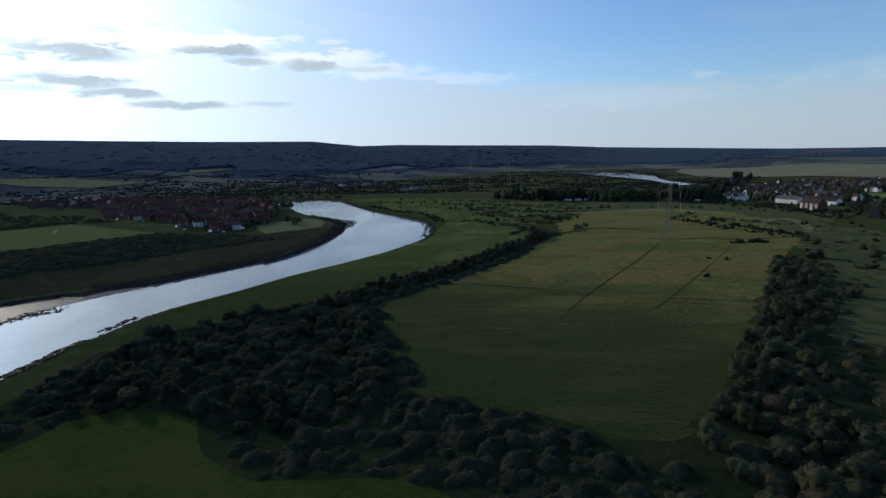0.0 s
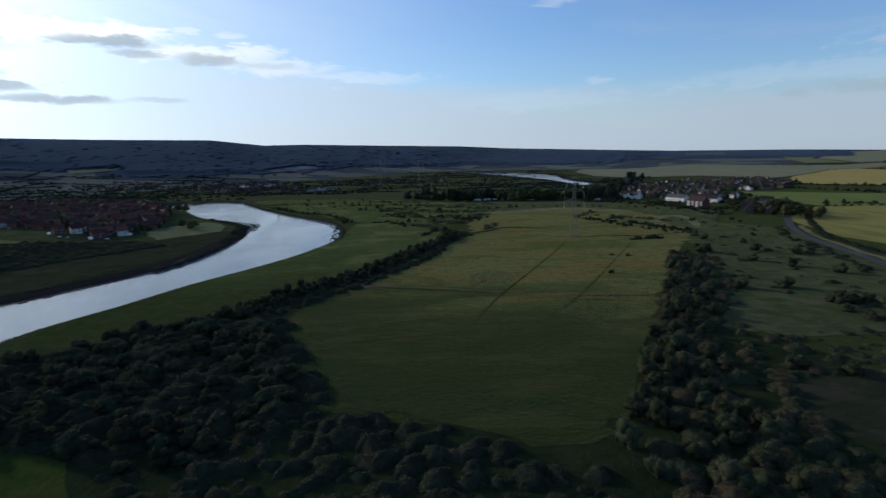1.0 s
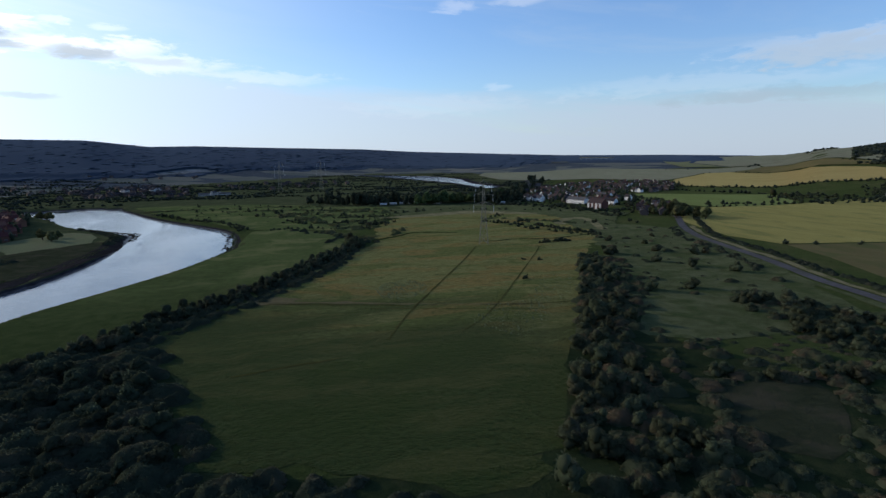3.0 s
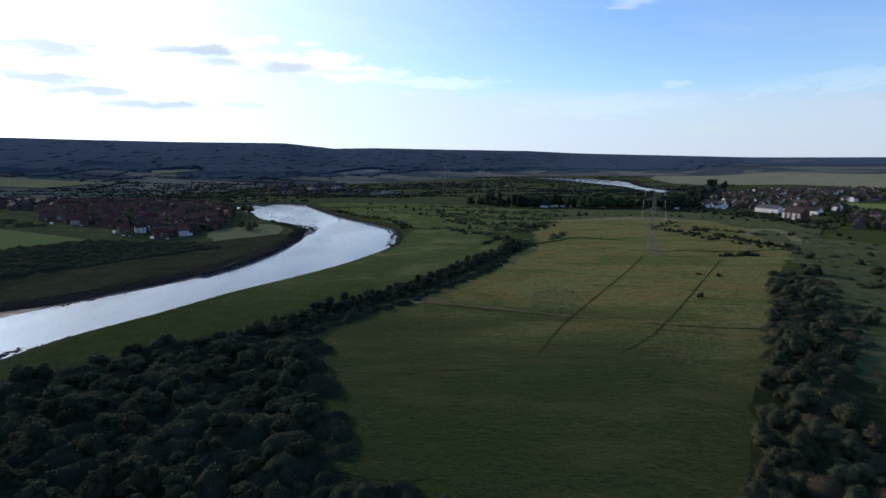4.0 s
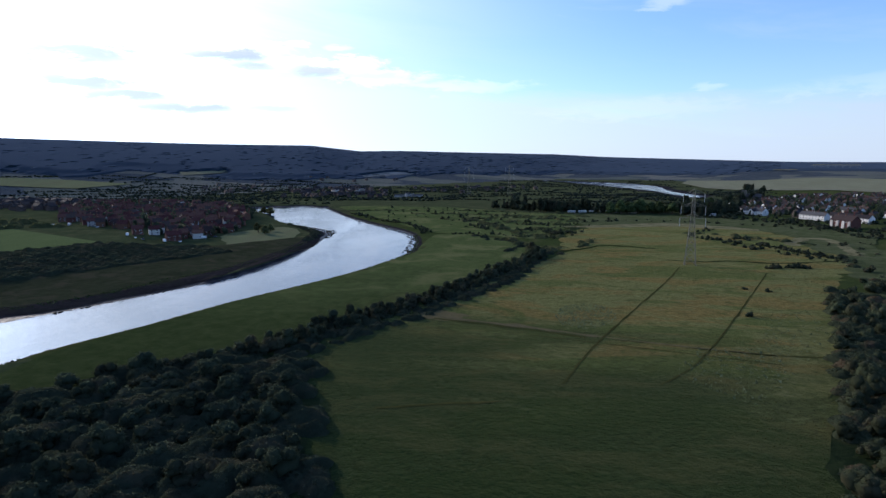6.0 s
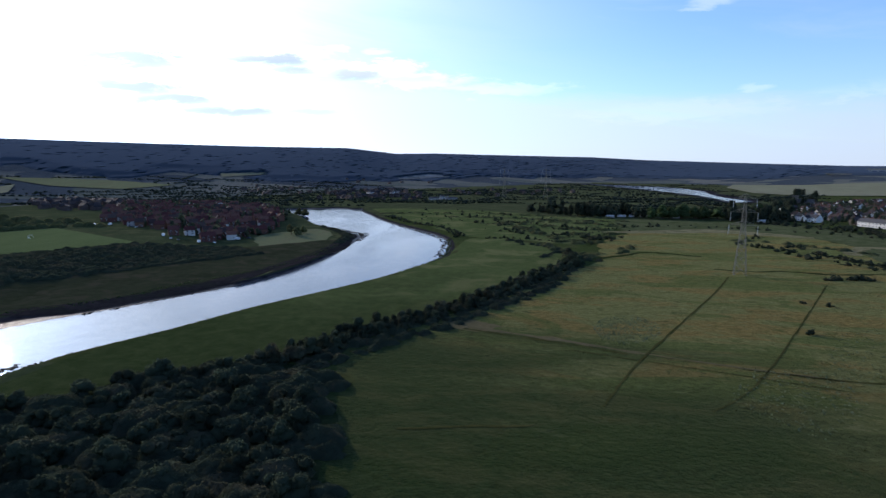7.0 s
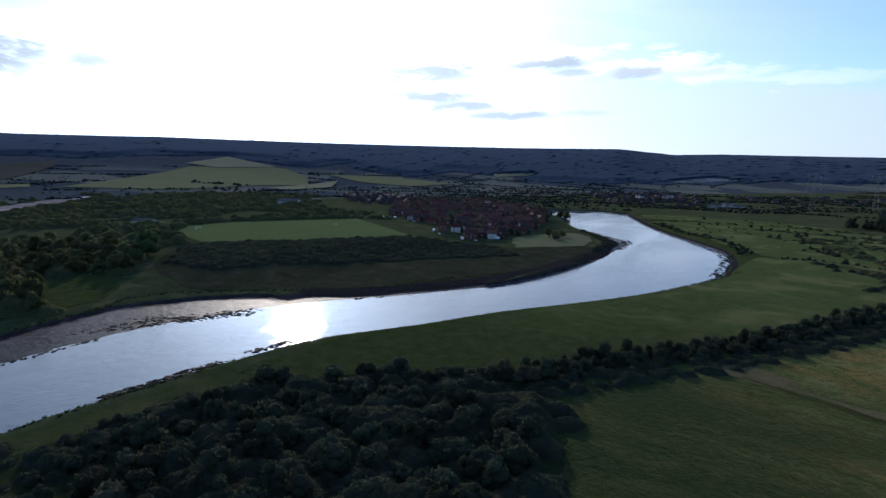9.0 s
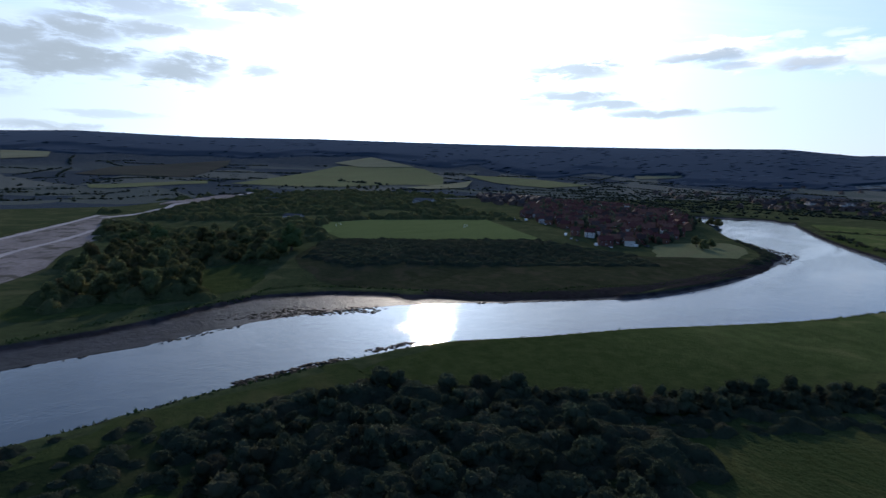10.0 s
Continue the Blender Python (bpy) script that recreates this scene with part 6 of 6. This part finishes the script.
for x in (8, 13, 18, 23):
    window(church, x, -5.0, 3.6, 1.4, 3.2, 0)
church.matrix_basis = pose(372, 1000, float(height(372, 1000)), 0, 0, -30)

# ---- pylons ----


def beam(bm, a, b, r):
    limb(bm, a, b, r, r, 4)


def pylon_thing(tall, label, w=1.0):
    """A lattice tower: four legs, cross bracing, three pairs of arms and hanging insulators."""
    ob = tagged(new("pylon"), label, "pylon", "power line towers")
    k = tall / 40.0

    def half(z):
        return (2.7 - 1.75 * min(z / 24, 1) - 0.5 * max(0, (z - 24) / 16)) * k
    lv = [0, 5.5, 10, 13.8, 17, 19.8, 22.2, 24.4, 26.5, 28.6, 30.7, 32.8, 35, 37.5]
    for sx, sy in ((1, 1), (-1, 1), (1, -1), (-1, -1)):
        bm = bmesh.new()
        for a, b in zip(lv, lv[1:]):
            beam(bm, (sx * half(a), sy * half(a), a * k), (sx * half(b), sy * half(b), b * k), 0.17 * k * w)
        beam(bm, (sx * half(37.5), sy * half(37.5), 37.5 * k), (0, 0, 40 * k), 0.09 * k * w)
        box(bm, sx * half(0) - 0.5, sx * half(0) + 0.5, sy * half(0) - 0.5, sy * half(0) + 0.5, -0.4, 0.35)
        part("leg", bm, M["steel"], ob)
    for ax in range(4):
        bm = bmesh.new()
        c = [((1, 1), (-1, 1)), ((-1, 1), (-1, -1)), ((-1, -1), (1, -1)), ((1, -1), (1, 1))][ax]
        for a, b in zip(lv, lv[1:]):
            (px, py), (qx, qy) = c
            beam(bm, (px * half(a), py * half(a), a * k), (qx * half(b), qy * half(b), b * k), 0.085 * k * w)
            beam(bm, (qx * half(a), qy * half(a), a * k), (px * half(b), py * half(b), b * k), 0.085 * k * w)
            beam(bm, (px * half(b), py * half(b), b * k), (qx * half(b), qy * half(b), b * k), 0.085 * k * w)
        part("bracing", bm, M["steel"], ob)["kind"] = "stuff"
    for z, reach in ((24.4, 6.2), (30.7, 5.8), (37.2, 5.0)):
        for s in (-1, 1):
            bm = bmesh.new()
            tip = (s * reach * k, 0, z * k)
            for sy in (1, -1):
                beam(bm, (s * half(z), sy * half(z), z * k), tip, 0.07 * k * w)
                beam(bm, (s * half(z + 2), sy * half(z + 2), (z + 2) * k), tip, 0.06 * k * w)
                m = 0.5
                beam(bm, (s * (half(z) + (reach * k - half(z)) * m), sy * half(z) * (1 - m), z * k), (s * half(z + 2), sy * half(z + 2), (z + 2) * k), 0.075 * k * w)
            part("arm", bm, M["steel"], ob)["kind"] = "stuff"
            bm = bmesh.new()
            for i in range(12):
                zz = z * k - 0.3 - i * 0.36 * k
                limb(bm, (s * reach * k, 0, zz), (s * reach * k, 0, zz - 0.3 * k), 0.24 * k * w, 0.16 * k * w, 6)
            part("insulator", bm, M["porcelain"], ob, "pale porcelain insulator string")["kind"] = "stuff"
    return ob


def stand(ob, x, y, a):
    ob.matrix_basis = pose(x, y, float(height(x, y)), 0, 0, a)


main_pylon = pylon_thing(47, "grey steel lattice pylon standing in the meadow", 0.72)
stand(main_pylon, 105, 363, -12)
far_pylon = pylon_thing(62, "tall grey steel lattice pylon far off in the valley", 0.55)
stand(far_pylon, -110, 1130, 10)
copy_thing(far_pylon, pose(-28, 1150, float(height(-28, 1150)), 0, 0, 5))

# viaduct in front of the far hills
viaduct = tagged(new("viaduct"), "long pale concrete viaduct across the far valley", "bridge")
bm = bmesh.new()
box(bm, -88, 88, -6, 6, 13, 16)
part("deck", bm, M["concrete"], viaduct)
for i in range(7):
    bm = bmesh.new()
    box(bm, -80 + i * 26, -77 + i * 26, -4, 4, -3, 13)
    part("pier", bm, M["concrete"], viaduct)
viaduct.matrix_basis = pose(1380, 2690, float(height(1380, 2690)), 0, 0, -34)

# ---- vehicles and small things ----


def car_thing(paint, van, label):
    ob = tagged(new("van" if van else "car"), label, "van" if van else "car", "parked vehicles")
    bm = bmesh.new()
    if van:
        prism(bm, [(-2.5, 0.4), (2.5, 0.4), (2.5, 1.1), (1.7, 2.2), (-2.5, 2.3)], -0.95, 0.95)
    else:
        prism(bm, [(-2.1, 0.35), (2.1, 0.35), (2.1, 0.75), (1.2, 0.95), (-2.0, 0.98)], -0.85, 0.85)
    part("body", bm, M[paint], ob)
    bm = bmesh.new()
    if van:
        prism(bm, [(1.72, 1.5), (2.1, 1.5), (1.78, 2.05), (1.70, 2.05)], -0.8, 0.8)
    else:
        prism(bm, [(-1.8, 0.98), (1.1, 0.97), (0.4, 1.45), (-1.3, 1.45)], -0.72, 0.72)
    part("cabin_glass", bm, M["glass"], ob)
    for x in (-0.8, 0.8):
        for y in (-1.4, 1.4):
            bm = bmesh.new()
            limb(bm, (x - 0.1, y, 0.33), (x + 0.1, y, 0.33), 0.33, 0.33, 12)
            part("wheel", bm, M["tyre"], ob)
    return ob


cars = [car_thing("car_white", False, "white parked car at the edge of the houses"), car_thing("car_white", True, "white parked van beside the houses"), car_thing("car_dark", False, "dark parked car on the roadside")]
spots = [(-300, 398, 40), (-278, 402, 45), (-455, 470, 25), (-270, 410, 50), (-315, 408, 35), (-292, 396, 42), (-440, 466, 30), (-424, 468, 30), (-390, 458, 35), (-384, 456, 30), (-266, 436, 80), (-262, 446, 85), (-432, 464, 28)]
for k, (x, y, a) in enumerate(spots):
    m = pose(x, y, float(height(x, y)) + 0.26, 0, 0, a)
    if k < 3:
        cars[k].matrix_basis = m
    else:
        copy_thing(cars[k % 3], m)


def caravan_thing():
    ob = tagged(new("caravan"), "pale static caravan in the riverside yard", "caravan", "caravans by the river")
    bm = bmesh.new()
    prism(bm, [(-1.6, 0.5), (1.6, 0.5), (1.6, 2.7), (0, 3.2), (-1.6, 2.7)], -5, 5)
    part("body", bm, M["render_wall"], ob)
    for x in (-3.5, -1, 1.5, 3.8):
        window(ob, x, -1.6, 1.8, 1.4, 0.9, 0)
    for x in (-4, 4):
        bm = bmesh.new()
        box(bm, x - 0.3, x + 0.3, -1.2, 1.2, 0, 0.5)
        part("block", bm, M["concrete"], ob)
    return ob


van = caravan_thing()
for k, (x, y, a) in enumerate([(78, 735, 5), (92, 738, -4), (106, 742, 3), (120, 738, 12), (140, 730, 0), (64, 730, -8), (225, 700, 10)]):
    m = pose(x, y, float(height(x, y)) + 0.1, 0, 0, a)
    if k:
        copy_thing(van, m)
    else:
        van.matrix_basis = m


def goal_thing():
    ob = tagged(new("football_goal"), "white football goal frame on the playing field", "goal", "goals of the playing field")
    for x in (-3.66, 3.66):
        bm = bmesh.new()
        limb(bm, (x, 0, 0), (x, 0, 2.44), 0.08, 0.08)
        part("post", bm, M["frame"], ob)
        bm = bmesh.new()
        limb(bm, (x, 0, 2.44), (x, 1.6, 0.05), 0.05, 0.05)
        part("stay", bm, M["frame"], ob)
    bm = bmesh.new()
    limb(bm, (-3.66, 0, 2.44), (3.66, 0, 2.44), 0.08, 0.08)
    part("crossbar", bm, M["frame"], ob)
    return ob


goal = goal_thing()
goal.matrix_basis = pose(-465, 268, float(height(-465, 268)) + 0.2, 0, 0, 120)
copy_thing(goal, pose(-405, 370, float(height(-405, 370)) + 0.2, 0, 0, -60))
